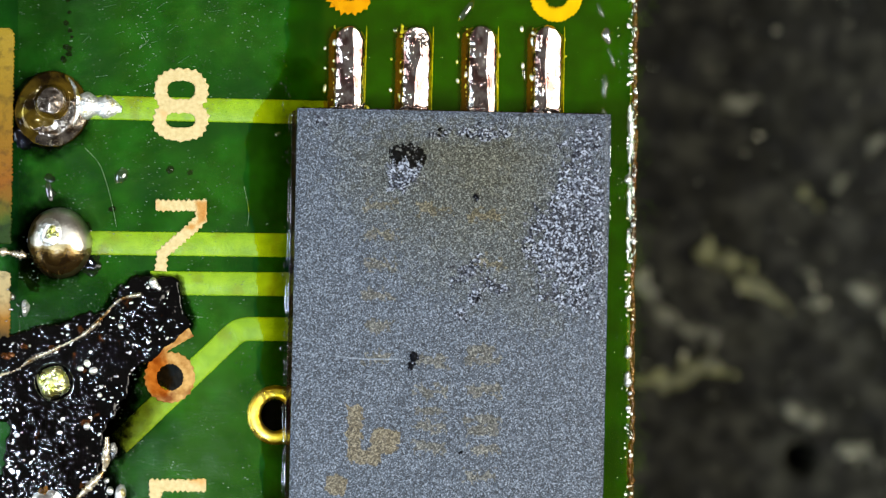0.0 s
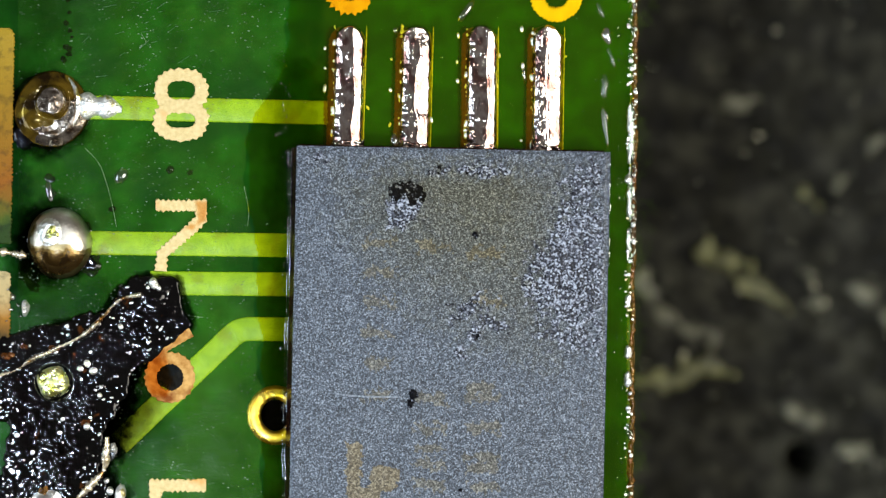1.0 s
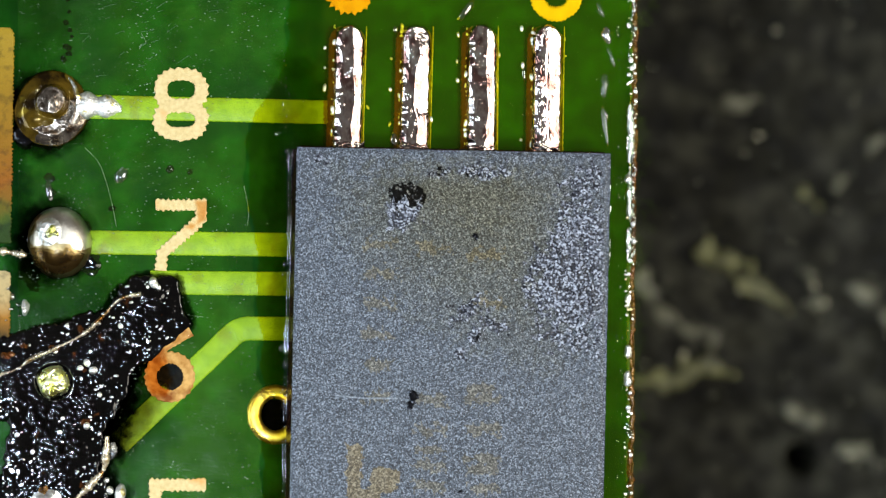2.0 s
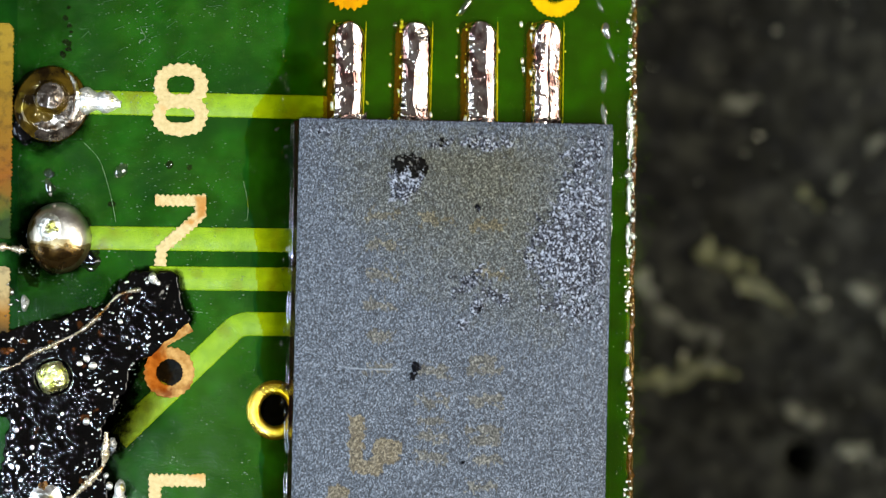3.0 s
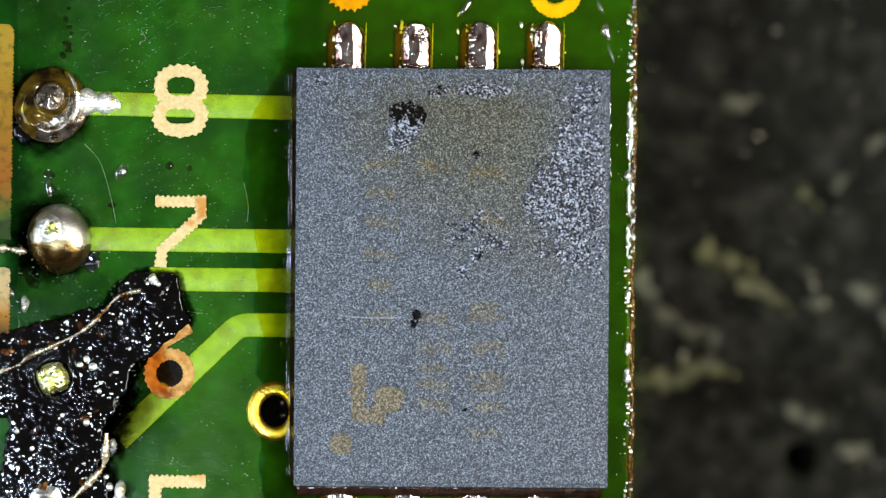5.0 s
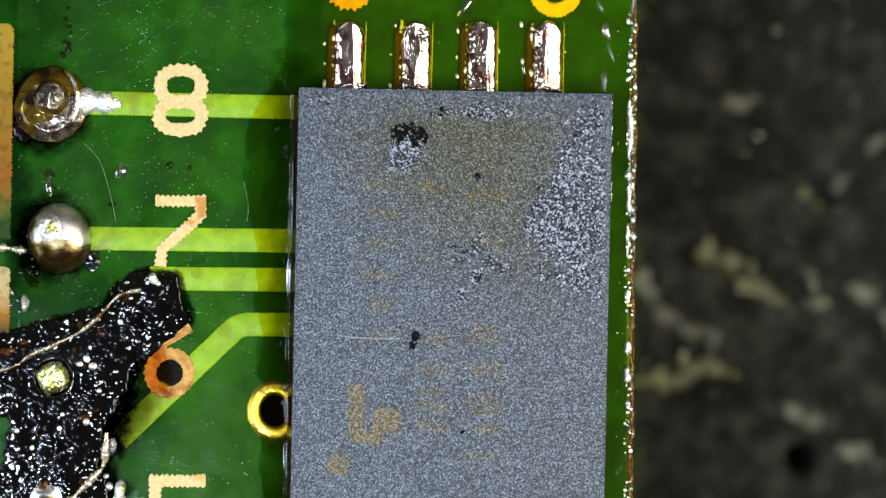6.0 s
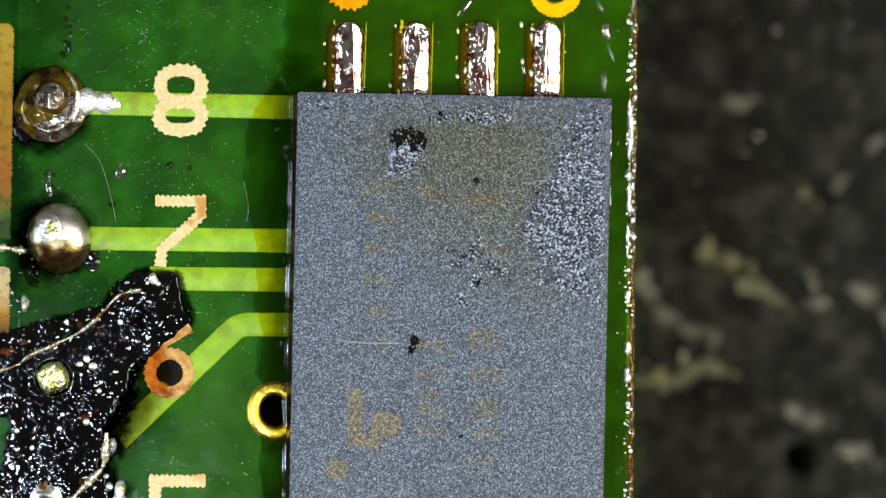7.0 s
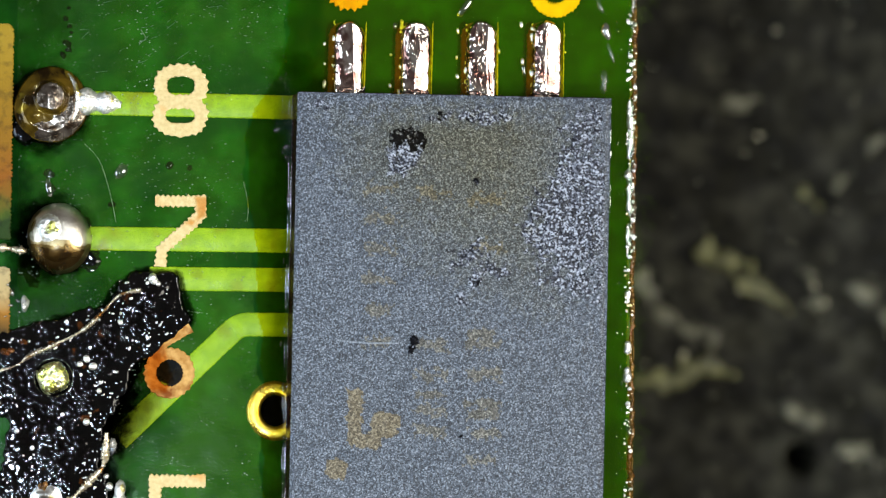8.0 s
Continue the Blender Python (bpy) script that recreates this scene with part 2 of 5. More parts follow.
SOLDER_OLD = material("cold_solder", (0.50, 0.46, 0.36), (0.70, 0.66, 0.56), 0.10, 0.30, metal=1.0, cell=0.2, bump=0.03, bump_cell=0.2,
                      stain=(0.22, 0.15, 0.06), stain_cell=0.6, stain_edge=(0.5, 0.62))
SOLDER_FROST = material("frosted_solder", (0.80, 0.78, 0.72), (0.94, 0.92, 0.88), 0.26, 0.45, metal=1.0, cell=0.12, bump=0.05, bump_cell=0.12,
                        stain=(0.80, 0.66, 0.20), stain_cell=0.4, stain_edge=(0.6, 0.7))
SOLDER_DULL = material("amber_crusted_solder", (0.016, 0.008, 0.0008), (0.15, 0.09, 0.008), 0.07, 0.16, metal=0.5, cell=0.35, bump=0.008, bump_cell=0.2,
                       stain=(0.42, 0.30, 0.03), stain_cell=0.55, stain_edge=(0.58, 0.70), spec=0.5)
SOLDER_SKIN = material("grey_brown_solder", (0.07, 0.05, 0.035), (0.34, 0.29, 0.24), 0.16, 0.36, metal=0.9, cell=0.16, bump=0.03, bump_cell=0.14,
                       stain=(0.06, 0.03, 0.01), stain_cell=0.4, stain_edge=(0.52, 0.66))
SOLDER_BALL = material("polished_solder", (0.60, 0.54, 0.44), (0.82, 0.78, 0.70), 0.24, 0.40, metal=1.0, cell=0.3, bump=0.006, bump_cell=0.05,
                       stain=(0.34, 0.27, 0.14), stain_cell=0.9, stain_edge=(0.56, 0.7))
CHAR = material("charred_flux", (0.0004, 0.0004, 0.0005), (0.0015, 0.0012, 0.0012), 0.025, 0.06, cell=0.2, bump=0.0003, bump_cell=0.08, fine=0.0,
                stain=(0.05, 0.016, 0.003), stain_cell=0.35, stain_edge=(0.66, 0.74), spec=0.45)
WIRE = material("tinned_strand", (0.66, 0.52, 0.32), (0.88, 0.80, 0.62), 0.2, 0.4, metal=0.8, cell=0.1, bump=0.02, bump_cell=0.08,
                stain=(0.20, 0.09, 0.015), stain_cell=0.3, stain_edge=(0.54, 0.64))
HOLE = material("hole_dark", (0.010, 0.004, 0.003), (0.03, 0.012, 0.006), 0.1, cell=0.2, bump=0.02, bump_cell=0.1)
FLUX = film("wet_flux", (0.96, 0.88, 0.16), 0.03, 0.04, 0.02, 1.0)
FLUX_TURBID = cloud("turbid_yellow_flux", (0.30, 0.56, 0.01), 0.030)
FLUX_VEIL = cloud("dried_flux_veil", (0.20, 0.52, 0.05), 0.095)
FLUX_BROWN = film("amber_flux", (0.80, 0.50, 0.12), 0.02, 0.05, 0.02, 0.3)
FLUX_SOOT = clear_tint("sooty_flux", (0.035, 0.028, 0.020))
# Flux tint darkened further to hold the shade beside the chip.
FLUX_CHIP_SHADE = clear_tint("flux_and_chip_shade", (0.62, 0.62, 0.30))
MASK_DARKENING = clear_tint("grey_darkening", (0.34, 0.40, 0.44))
FLUX_RUST = clear_tint("rust_flux", (0.78, 0.40, 0.03))
FLUX_TAN = clear_tint("tan_flux", (0.42, 0.36, 0.22))
FLUX_BAKED = film("baked_flux", (0.64, 0.57, 0.42), 0.012, 0.2, 0.004, 0.2)
FLUX_DARK = film("dark_flux", (0.14, 0.09, 0.035), 0.012, 0.2, 0.004, 0.2)
WARM_TINT = film("warm_tint", (0.986, 0.970, 0.922), 0.0, 0.3, 0.0, 0.2)
SOFT_DROP = film("thin_flux_smear", (0.98, 0.99, 0.95), 0.12, 0.34, 0.01, 0.3)
SCRATCH_FAINT = material("hairline_in_mask", (0.015, 0.07, 0.015), (0.05, 0.14, 0.05), 0.4, cell=0.1)
SCRATCH = material("scratched_mask", (0.035, 0.11, 0.03), (0.14, 0.24, 0.12), 0.5, cell=0.1)
DROP = film("clear_droplet", (0.96, 0.98, 0.92), 0.36, 0.06, 0.0, 0.4)
MILK_DROP = film("milky_flux_drop", (0.90, 0.95, 0.86), 0.75, 0.26, 0.0, 0.4)
SPRAY = film("fine_flux_spray", (0.95, 1.0, 0.95), 0.15, 0.12, 0.0, 0.4)
EDGE = material("resin_bead", (0.05, 0.018, 0.002), (0.15, 0.07, 0.01), 0.08, 0.24, metal=0.4, cell=0.09, bump=0.05, bump_cell=0.07, fine=1.0,
                stain=(0.10, 0.03, 0.004), stain_cell=0.45, stain_edge=(0.48, 0.6))
STONE = material("dark_slab", (0.0010, 0.0010, 0.0005), (0.0080, 0.0077, 0.0045), 0.6, 0.8, cell=0.45, bump=0.07, bump_cell=0.3,
                 stain=(0.026, 0.0255, 0.018), stain_cell=0.60, stain_edge=(0.47, 0.68), spec=0.12)
VEIN = material("yellow_vein", (0.030, 0.030, 0.009), (0.140, 0.140, 0.052), 0.5, cell=0.3, bump=0.1, bump_cell=0.2)
VEIN_GREY = material("grey_vein", (0.030, 0.030, 0.018), (0.12, 0.118, 0.075), 0.5, cell=0.3, bump=0.1, bump_cell=0.2)
GRIT = material("pale_glint_grain", (0.50, 0.48, 0.34), (0.66, 0.63, 0.46), 0.3, cell=0.2)
GRIT_DARK = material("grey_grain", (0.018, 0.018, 0.016), (0.04, 0.04, 0.034), 0.4, cell=0.2)
BLUED = material("blue_grey_steel", (0.04, 0.045, 0.07), (0.20, 0.215, 0.28), 0.4, 0.55, metal=1.0, cell=0.5, bump=0.05, bump_cell=0.4)
STEEL = material("brushed_steel", (0.62, 0.63, 0.66), (0.80, 0.81, 0.84), 0.42, 0.62, metal=1.0, cell=0.4, bump=0.06, bump_cell=0.5,
                 stain=(0.34, 0.34, 0.38), stain_cell=1.6, stain_edge=(0.5, 0.7), stretch=(0.3, 1, 1))


# ---- mesh helpers ----
def at(x, y, z=0.0):
    """A point of the board's drawing in metres: x to the right, y downwards, z above the mask."""
    return ((x - 784) * G, (441 - y) * G, z * G)


def part(name, mesh, mat, parent=None, label="", flat=False):
    if isinstance(mesh, bmesh.types.BMesh):
        bm, mesh = mesh, bpy.data.meshes.new(name)
        bmesh.ops.recalc_face_normals(bm, faces=bm.faces)
        bm.to_mesh(mesh)
        bm.free()
    mesh.materials.append(mat)
    if not flat:
        for p in mesh.polygons:
            p.use_smooth = True
    ob = new(name, mesh)
    ob.parent = parent
    return tagged(ob, label)


def raw(name, verts, faces):
    mesh = bpy.data.meshes.new(name)
    mesh.from_pydata([tuple(v) for v in verts], [], [tuple(f) for f in faces])
    mesh.update()
    return mesh


def curve_points(path, gap=4.0, closed=False):
    """The path as evenly spaced points on a smooth curve through its corners."""
    p = np.array(path, float)
    k = len(p)
    out = []
    for i in range(k if closed else k - 1):
        a, b, c, d = (p[j % k] if closed else p[min(max(j, 0), k - 1)] for j in (i - 1, i, i + 1, i + 2))
        steps = max(2, int(np.linalg.norm(c - b) / gap))
        for s in range(steps):
            t = s / steps
            out.append(0.5 * (2 * b + (c - a) * t + (2 * a - 5 * b + 4 * c - d) * t * t + (3 * b - a - 3 * c + d) * t ** 3))
    if not closed:
        out.append(p[-1])
    return np.array(out)


def straight_points(path, gap=4.0):
    p = np.array(path, float)
    out = []
    for b, c in zip(p[:-1], p[1:]):
        steps = max(1, int(np.linalg.norm(c - b) / gap))
        out += [b + (c - b) * s / steps for s in range(steps)]
    return np.array(out + [p[-1]])


def sweep(name, points, half, profile, jag=0.0, seed=0, taper=None, closed=False, lift=None):
    """A band along points with a cross-section of (side from -1 to 1, height in steps), teeth of jag steps on its sides."""
    rng = np.random.RandomState(seed)
    jag = np.array([jag, jag] if np.isscalar(jag) else jag, float)
    q = np.asarray(points, float)
    way = np.roll(q, -1, 0) - np.roll(q, 1, 0) if closed else np.gradient(q, axis=0)
    way /= np.maximum(np.linalg.norm(way, axis=1, keepdims=True), 1e-9)
    side = np.stack([way[:, 1], -way[:, 0]], 1)
    k, w = len(profile), len(q)
    verts, faces = [], []
    for i in range(w):
        f = 1.0 if taper is None else taper(i / (w - 1))
        teeth = 0.7 * rng.uniform(-jag, jag) + (jag * 0.8 if i % 2 else -jag * 0.8)
        up = 0.0 if lift is None else lift(i / (w - 1))
        for s, h in profile:
            u = s * half * f + (teeth[0] * min(s, 0) * -1 * -1 if s < 0 else teeth[1] * s)
            verts.append(at(*(q[i] + side[i] * u), h * (f if taper else 1) + up))
    for i in range(w if closed else w - 1):
        j = (i + 1) % w
        for s in range(k - 1):
            faces.append((i * k + s, i * k + s + 1, j * k + s + 1, j * k + s))
    if not closed:
        faces += [tuple(range(k)), tuple(range((w - 1) * k + k - 1, (w - 1) * k - 1, -1))]
    return raw(name, verts, faces)


SLAB = [(-1, -3), (-1, 2.0), (-0.9, 3.0), (0.9, 3.0), (1, 2.0), (1, -3)]
INK = [(-1, -1), (-1, 3.6), (-0.85, 4.6), (0.85, 4.6), (1, 3.6), (1, -1)]
ROUND = [(math.cos(a) * -1, 0.9 * math.sin(a)) for a in np.linspace(0, math.pi, 13)]


def blob(name, x, y, radius, height, rings=14, sides=40, z=0.0):
    """A lump on the board: radius(angle) in steps, height(r from 0 to 1, angle) in steps."""
    verts, faces = [at(x, y, z + height(0, 0))], []
    for r in range(1, rings + 1):
        for s in range(sides):
            a, f = 2 * math.pi * s / sides, r / rings
            e = radius(a) * f
            verts.append(at(x + e * math.cos(a), y + e * math.sin(a), z + height(f, a)))
    for s in range(sides):
        faces.append((0, 1 + s, 1 + (s + 1) % sides))
        for r in range(rings - 1):
            a, b = 1 + r * sides + s, 1 + r * sides + (s + 1) % sides
            faces.append((a, a + sides, b + sides, b))
    return raw(name, verts, faces)


def field(name, x0, x1, y0, y1, step, height, keep=None):
    """A relief over a rectangle of the drawing; keep(x, y) > 0 tells where it is."""
    xs, ys = np.arange(x0, x1 + step, step), np.arange(y0, y1 + step, step)
    x, y = np.meshgrid(xs, ys)
    z = height(x, y)
    nx, ny = len(xs), len(ys)
    verts = np.stack([(x - 784) * G, (441 - y) * G, z * G], -1).reshape(-1, 3)
    i, j = np.meshgrid(np.arange(nx - 1), np.arange(ny - 1))
    a = (j * nx + i).ravel()
    faces = np.stack([a, a + nx, a + nx + 1, a + 1], 1)
    if keep is not None:
        good = (keep(x, y) > 0).ravel()
        faces = faces[good[faces].all(1)]
        used = np.unique(faces)
        index = np.zeros(len(verts), int)
        index[used] = np.arange(len(used))
        verts, faces = verts[used], index[faces]
    return raw(name, verts.tolist(), faces.tolist())


def inside(x, y, outline, soft=12.0):
    """How far in steps a point lies inside an outline (negative outside), up to a limit."""
    p = np.array(outline, float)
    n = len(p)
    best = np.full(np.shape(x), 1e9)
    odd = np.zeros(np.shape(x), bool)
    for k in range(n):
        (ax, ay), (bx, by) = p[k], p[(k + 1) % n]
        t = np.clip(((x - ax) * (bx - ax) + (y - ay) * (by - ay)) / ((bx - ax) ** 2 + (by - ay) ** 2 + 1e-9), 0, 1)
        best = np.minimum(best, np.hypot(x - ax - t * (bx - ax), y - ay - t * (by - ay)))
        cross = (ay > y) != (by > y)
        with np.errstate(divide="ignore", invalid="ignore"):
            odd ^= cross & (x < (bx - ax) * (y - ay) / (by - ay + 1e-12) + ax)
    return np.where(odd, best, -best)


# ---- the slab under the board ----
FLOOR = -900.0
SPREAD = 1 - FLOOR / 4446      # the slab lies deeper than the drawing plane


def low(x, y):
    return 784 + (x - 784) * SPREAD, 441 + (y - 441) * SPREAD


def near(x, y, path):
    best = np.full(np.shape(x), 1e9)
    for (ax, ay), (bx, by) in zip(path[:-1], path[1:]):
        t = np.clip(((x - ax) * (bx - ax) + (y - ay) * (by - ay)) / ((bx - ax) ** 2 + (by - ay) ** 2), 0, 1)
        best = np.minimum(best, np.hypot(x - ax - t * (bx - ax), y - ay - t * (by - ay)))
    return best


def slab():
    px, py = low(1415, 812)
    h = lambda x, y: FLOOR + 12 * vnoise(x, y, 130, 3) + 6 * vnoise(x, y, 37, 4) + 4 * vnoise(x, y, 9, 5) - 230 * smooth(36, 20, np.hypot((x - px) * 1.15, y - py)) \
        - 300 * smooth(60, 10, np.minimum(np.minimum(x + 1200, 3000 - x), np.minimum(y + 1400, 2300 - y)))
    ob = tagged(part("ground", field("ground", -1200, 3000, -1400, 2300, 11, h), STONE),
                "dark grey rough stone slab with pale veins", "work surface", kind="structure")
    for k, (path, w, mat) in enumerate([
            ([(1248, 444), (1275, 462), (1300, 490), (1322, 512), (1345, 520), (1380, 532), (1395, 548)], 15, VEIN), ([(1285, 455), (1322, 470), (1330, 500)], 11, VEIN),
            ([(1128, 490), (1150, 520), (1175, 555), (1210, 578), (1262, 596)], 20, VEIN_GREY), ([(1130, 671), (1175, 674), (1215, 668), (1232, 645), (1265, 646), (1296, 664)], 12, VEIN),
            ([(1206, 622), (1212, 650), (1214, 672)], 10, VEIN), ([(1366, 700), (1400, 722), (1435, 748)], 8, VEIN_GREY), ([(1430, 490), (1450, 540)], 14, VEIN_GREY),
            ([(1500, 505), (1530, 535), (1540, 530)], 9, VEIN_GREY), ([(1490, 790), (1520, 800), (1545, 822)], 10, VEIN_GREY), ([(1560, 560), (1600, 640)], 9, VEIN_GREY),
            ([(1290, 180), (1340, 178)], 7, VEIN_GREY), ([(1402, 334), (1424, 348), (1440, 366)], 5, VEIN), ([(1480, 330), (1510, 300), (1560, 250)], 8, VEIN_GREY)]):
        q = [low(*p) for p in path]
        lo, hi = np.min(q, 0) - 50, np.max(q, 0) + 50
        d = lambda x, y: 0.5 * w + 7 - near(x, y, q) + 30 * (vnoise(x, y, 34, 40 + k) - 0.5) + 20 * (vnoise(x, y, 13, 50 + k) - 0.5)
        top = lambda x, y: FLOOR + 18 + 9 * smooth(0, 12, d(x, y)) - 8 * smooth(2, -3, d(x, y))
        part("vein", field("vein", lo[0], hi[0], lo[1], hi[1], 4, top, lambda x, y: d(x, y) + 1), mat, ob, "pale streak in the stone")
    # The pale grains put the stone's bright glints into colour.
    rng = random.Random(5)
    for x, y, r in [(1340, 519, 11), (1208, 628, 12), (1308, 514, 9), (1384, 536, 9), (1248, 648, 8), (1172, 673, 8), (1438, 505, 9), (1458, 537, 9), (1500, 508, 9), (1522, 530, 9), (1430, 745, 9),
                    (1500, 806, 11), (1516, 800, 9), (1288, 182, 7), (1340, 242, 9), (1372, 55, 8), (1326, 48, 6), (1250, 222, 6)] + \
            [(rng.uniform(1130, 1580), rng.uniform(-20, 900), rng.uniform(2, 4.6)) for _ in range(80)] + \
            [(rng.uniform(1130, 1580), rng.uniform(-20, 900), rng.uniform(6.1, 6.9)) for _ in range(60)]:
        x, y = low(x, y)
        bright = r > 6
        r = (0.5 * r if r > 7 else 1.7 * (r - 5.5)) if bright else r
        part("grain", blob("grain", x, y, lambda a: r * (1 + 0.2 * math.sin(3 * a + x)), lambda f, a: r * 0.7 * math.sqrt(max(0, 1 - f * f)),
                           4, 9, FLOOR + 19), GRIT if bright else GRIT_DARK, ob)
    part("grain", blob("grain", px, py, lambda a: 13 + math.sin(3 * a), lambda f, a: 10 * math.sqrt(max(0, 1 - f * f)), 5, 16, FLOOR - 190), GRIT_DARK, ob)
    bm = bmesh.new()
    bmesh.ops.create_cube(bm, size=1.0, matrix=Matrix.Translation((0, 0, (FLOOR - 240) * G - 0.010)) @ Matrix.Diagonal((0.42, 0.32, 0.020, 1)))
    bmesh.ops.bevel(bm, geom=bm.edges[:], offset=0.002, segments=2, affect="EDGES")
    part("slab_body", bm, STONE, ob)


slab()

# ---- the circuit board ----
board = tagged(new("circuit_board"), "green circuit board with lime traces, scorched flux and worn cream numerals", "circuit board")
EDGE_X = lambda y: 1127 - 0.0085 * (y - 300) + 3.5 * (vnoise(y, 0 * y, 22, 11) - 0.5) + 2.5 * (vnoise(y, 0 * y, 7, 12) - 0.5)
X0, Y0, Y1 = -560.0, -420.0, 1330.0


def substrate():
    ys = np.arange(Y0, Y1 + 1, 4.0)
    rim = EDGE_X(ys)
    low = -144.0
    verts, faces = [], []
    for y, e in zip(ys, rim):
        verts += [at(X0, y, -2), at(e - 9, y, -2), at(e - 3, y, -7), at(e, y, -16), at(e + 1, y, low), at(X0, y, low)]
    for i in range(len(ys) - 1):
        for s in range(1, 6):
            t = (s + 1) % 6
            faces.append((i * 6 + s, i * 6 + t, i * 6 + 6 + t, i * 6 + 6 + s))
    faces += [tuple(range(5, -1, -1)), tuple(range(len(verts) - 6, len(verts)))]
    part("substrate", raw("substrate", verts, faces), CORE, board, "brown fibreglass board core", flat=True)


def solder_mask():
    h = lambda x, y: 0.5 * (vnoise(x, y, 60, 21) - 0.5) + 0.2 * (vnoise(x, y, 16, 22) - 0.5) - 8 * smooth(-10, 0, x - EDGE_X(y))
    mesh = field("solder_mask", X0, 1130, Y0, Y1, 6, h, lambda x, y: np.minimum(EDGE_X(y) - 2 - x, np.hypot(x - 486, y - 735) - 26))
    part("solder_mask", mesh, MASK, board, "glossy green solder mask with scratches")


def traces():
    for pts in ([(150, 190), (585, 200)], [(150, 430), (640, 436)], [(266, 501), (640, 505)]):
        part("trace", sweep("trace", straight_points(pts), 21, SLAB, 0.5, 4), TRACE, board, "lime green masked copper trace")
    pts = np.vstack([straight_points([(640, 584), (445, 582.5)]), curve_points([(440, 582.4), (425, 585), (411, 594)], 4),
                     straight_points([(406, 599), (210, 786)])])
    part("trace", sweep("trace", pts, 21, SLAB, 0.5, 5), TRACE, board, "lime green masked copper trace with a bend")


def numeral(strokes, mat, label, half=14, jag=1.7, seed=0, top=INK):
    """One printed numeral: its strokes are joined into one mesh."""
    verts, faces = [], []
    for k, (pts, closed) in enumerate(strokes):
        m = sweep("numeral", pts, half, [(s, h + 0.3 * k) for s, h in top], jag, seed + k, closed=closed)
        base = len(verts)
        verts += [v.co[:] for v in m.vertices]
        faces += [tuple(base + v for v in p.vertices) for p in m.polygons]
        bpy.data.meshes.remove(m)
    part("numeral", raw("numeral", verts, faces), mat, board, label, flat=True)


def loop(x, y, rx, ry, power=2.6, gap=4.5):
    k = int(2 * math.pi * max(rx, ry) / gap) // 2 * 2
    out = []
    for i in range(k):
        a = 2 * math.pi * i / k
        c, s = math.cos(a), math.sin(a)
        out.append((x + rx * math.copysign(abs(c) ** (2 / power), c), y + ry * math.copysign(abs(s) ** (2 / power), s)))
    return out


def numerals():
    numeral([(loop(321, 160, 36, 28, 2.5, 5.2), True), (loop(320, 213, 37, 25, 2.5, 5.2), True)], SILK, "cream printed numeral 8", 11.6, (0.8, 2.5))
    numeral([(straight_points([(276, 364), (366, 364)], 4.5), False),
             (straight_points([(356, 362), (356, 388), (342, 402), (287, 450), (285, 480)], 4.5), False)], SILK, "cream printed numeral 7 with rust stains", 10, seed=5)
    numeral([(loop(301, 668, 34, 34, 2.0), True), (curve_points([(272, 655), (282, 622), (305, 604), (338, 586)], 4.5), False)],
            SILK_BURNT, "scorched brown printed numeral 6", 11, (0.8, 1.4), seed=9)
    numeral([(straight_points([(365, 859), (265, 859)], 4.5), False), (straight_points([(276, 852), (276, 940)], 4.5), False), (curve_points([(276, 930), (330, 915), (362, 950), (330, 1000), (276, 990)], 4.5), False)],
            SILK, "cream printed numeral 5", 11, seed=13)
    numeral([(loop(619, -22, 31, 36, 2.2), True)], SILK_AMBER, "amber printed numeral with a round foot", 12.5, (1.5, 3.2), seed=17)
    arc = [(984 - 35 * math.cos(radians(a)), -10 + 37 * math.sin(radians(a))) for a in np.linspace(-8, 196, 44)]
    numeral([(arc, False)], SILK_YELLOW, "yellow printed numeral with a round foot", 12, (1.5, 3.0), seed=21)
    gold = worn_ink("gold_to_olive_ink", ((45, (0.32, 0.21, 0.016)), (150, (0.27, 0.155, 0.006)), (240, (0.23, 0.11, 0.003)), (320, (0.23, 0.075, 0.002)), (352, (0.16, 0.085, 0.004)),
                                          (385, (0.05, 0.08, 0.004)), (430, (0.015, 0.04, 0.002))))
    cream = worn_ink("cream_to_rust_ink", ((478, (0.42, 0.33, 0.16)), (530, (0.44, 0.32, 0.14)), (560, (0.30, 0.13, 0.012)), (590, (0.10, 0.05, 0.005)), (615, (0.025, 0.025, 0.002))))
    for y0, y1, mat, label in ((50, 432, gold, "worn printed outline fading from gold to olive"), (480, 615, cream, "worn printed outline fading from cream to rust")):
        pts = straight_points([(5 - (y0 - 58) * 0.016, y0), (5 - (y1 - 58) * 0.016, y1)], 3.4)
        part("printed_line", sweep("printed_line", pts, 21, INK, 1.6, y0, lambda t: 1 - 0.35 * (1 - min(1, 22 * t)) ** 2), mat, board, label)


def through_hole():
    ring = loop(487, 735, 38, 41, 2.0, 3)
    part("plated_hole", sweep("plated_hole", ring, 13, [(-1, -4), (-0.95, 4), (-0.5, 6), (0.4, 5), (0.9, 2), (1, -10)], 0.4, 41, closed=True), GOLD, board, "gold plated through hole")
    # Near-black wall and an added cap put the hole's inner shade into colour.
    ring = loop(487, 735, 26, 27, 2.0, 3)
    wall = sweep("hole_wall", ring, 3, [(-1, 1), (-1, -150), (1, -150), (1, 2)], 0, closed=True)
    ob = part("hole_wall", wall, HOLE, board, "hole wall with its inner shade painted dark")
    part("hole_bottom", blob("hole_bottom", 487, 735, lambda a: 28, lambda f, a: -120 + 20 * f), HOLE, board)


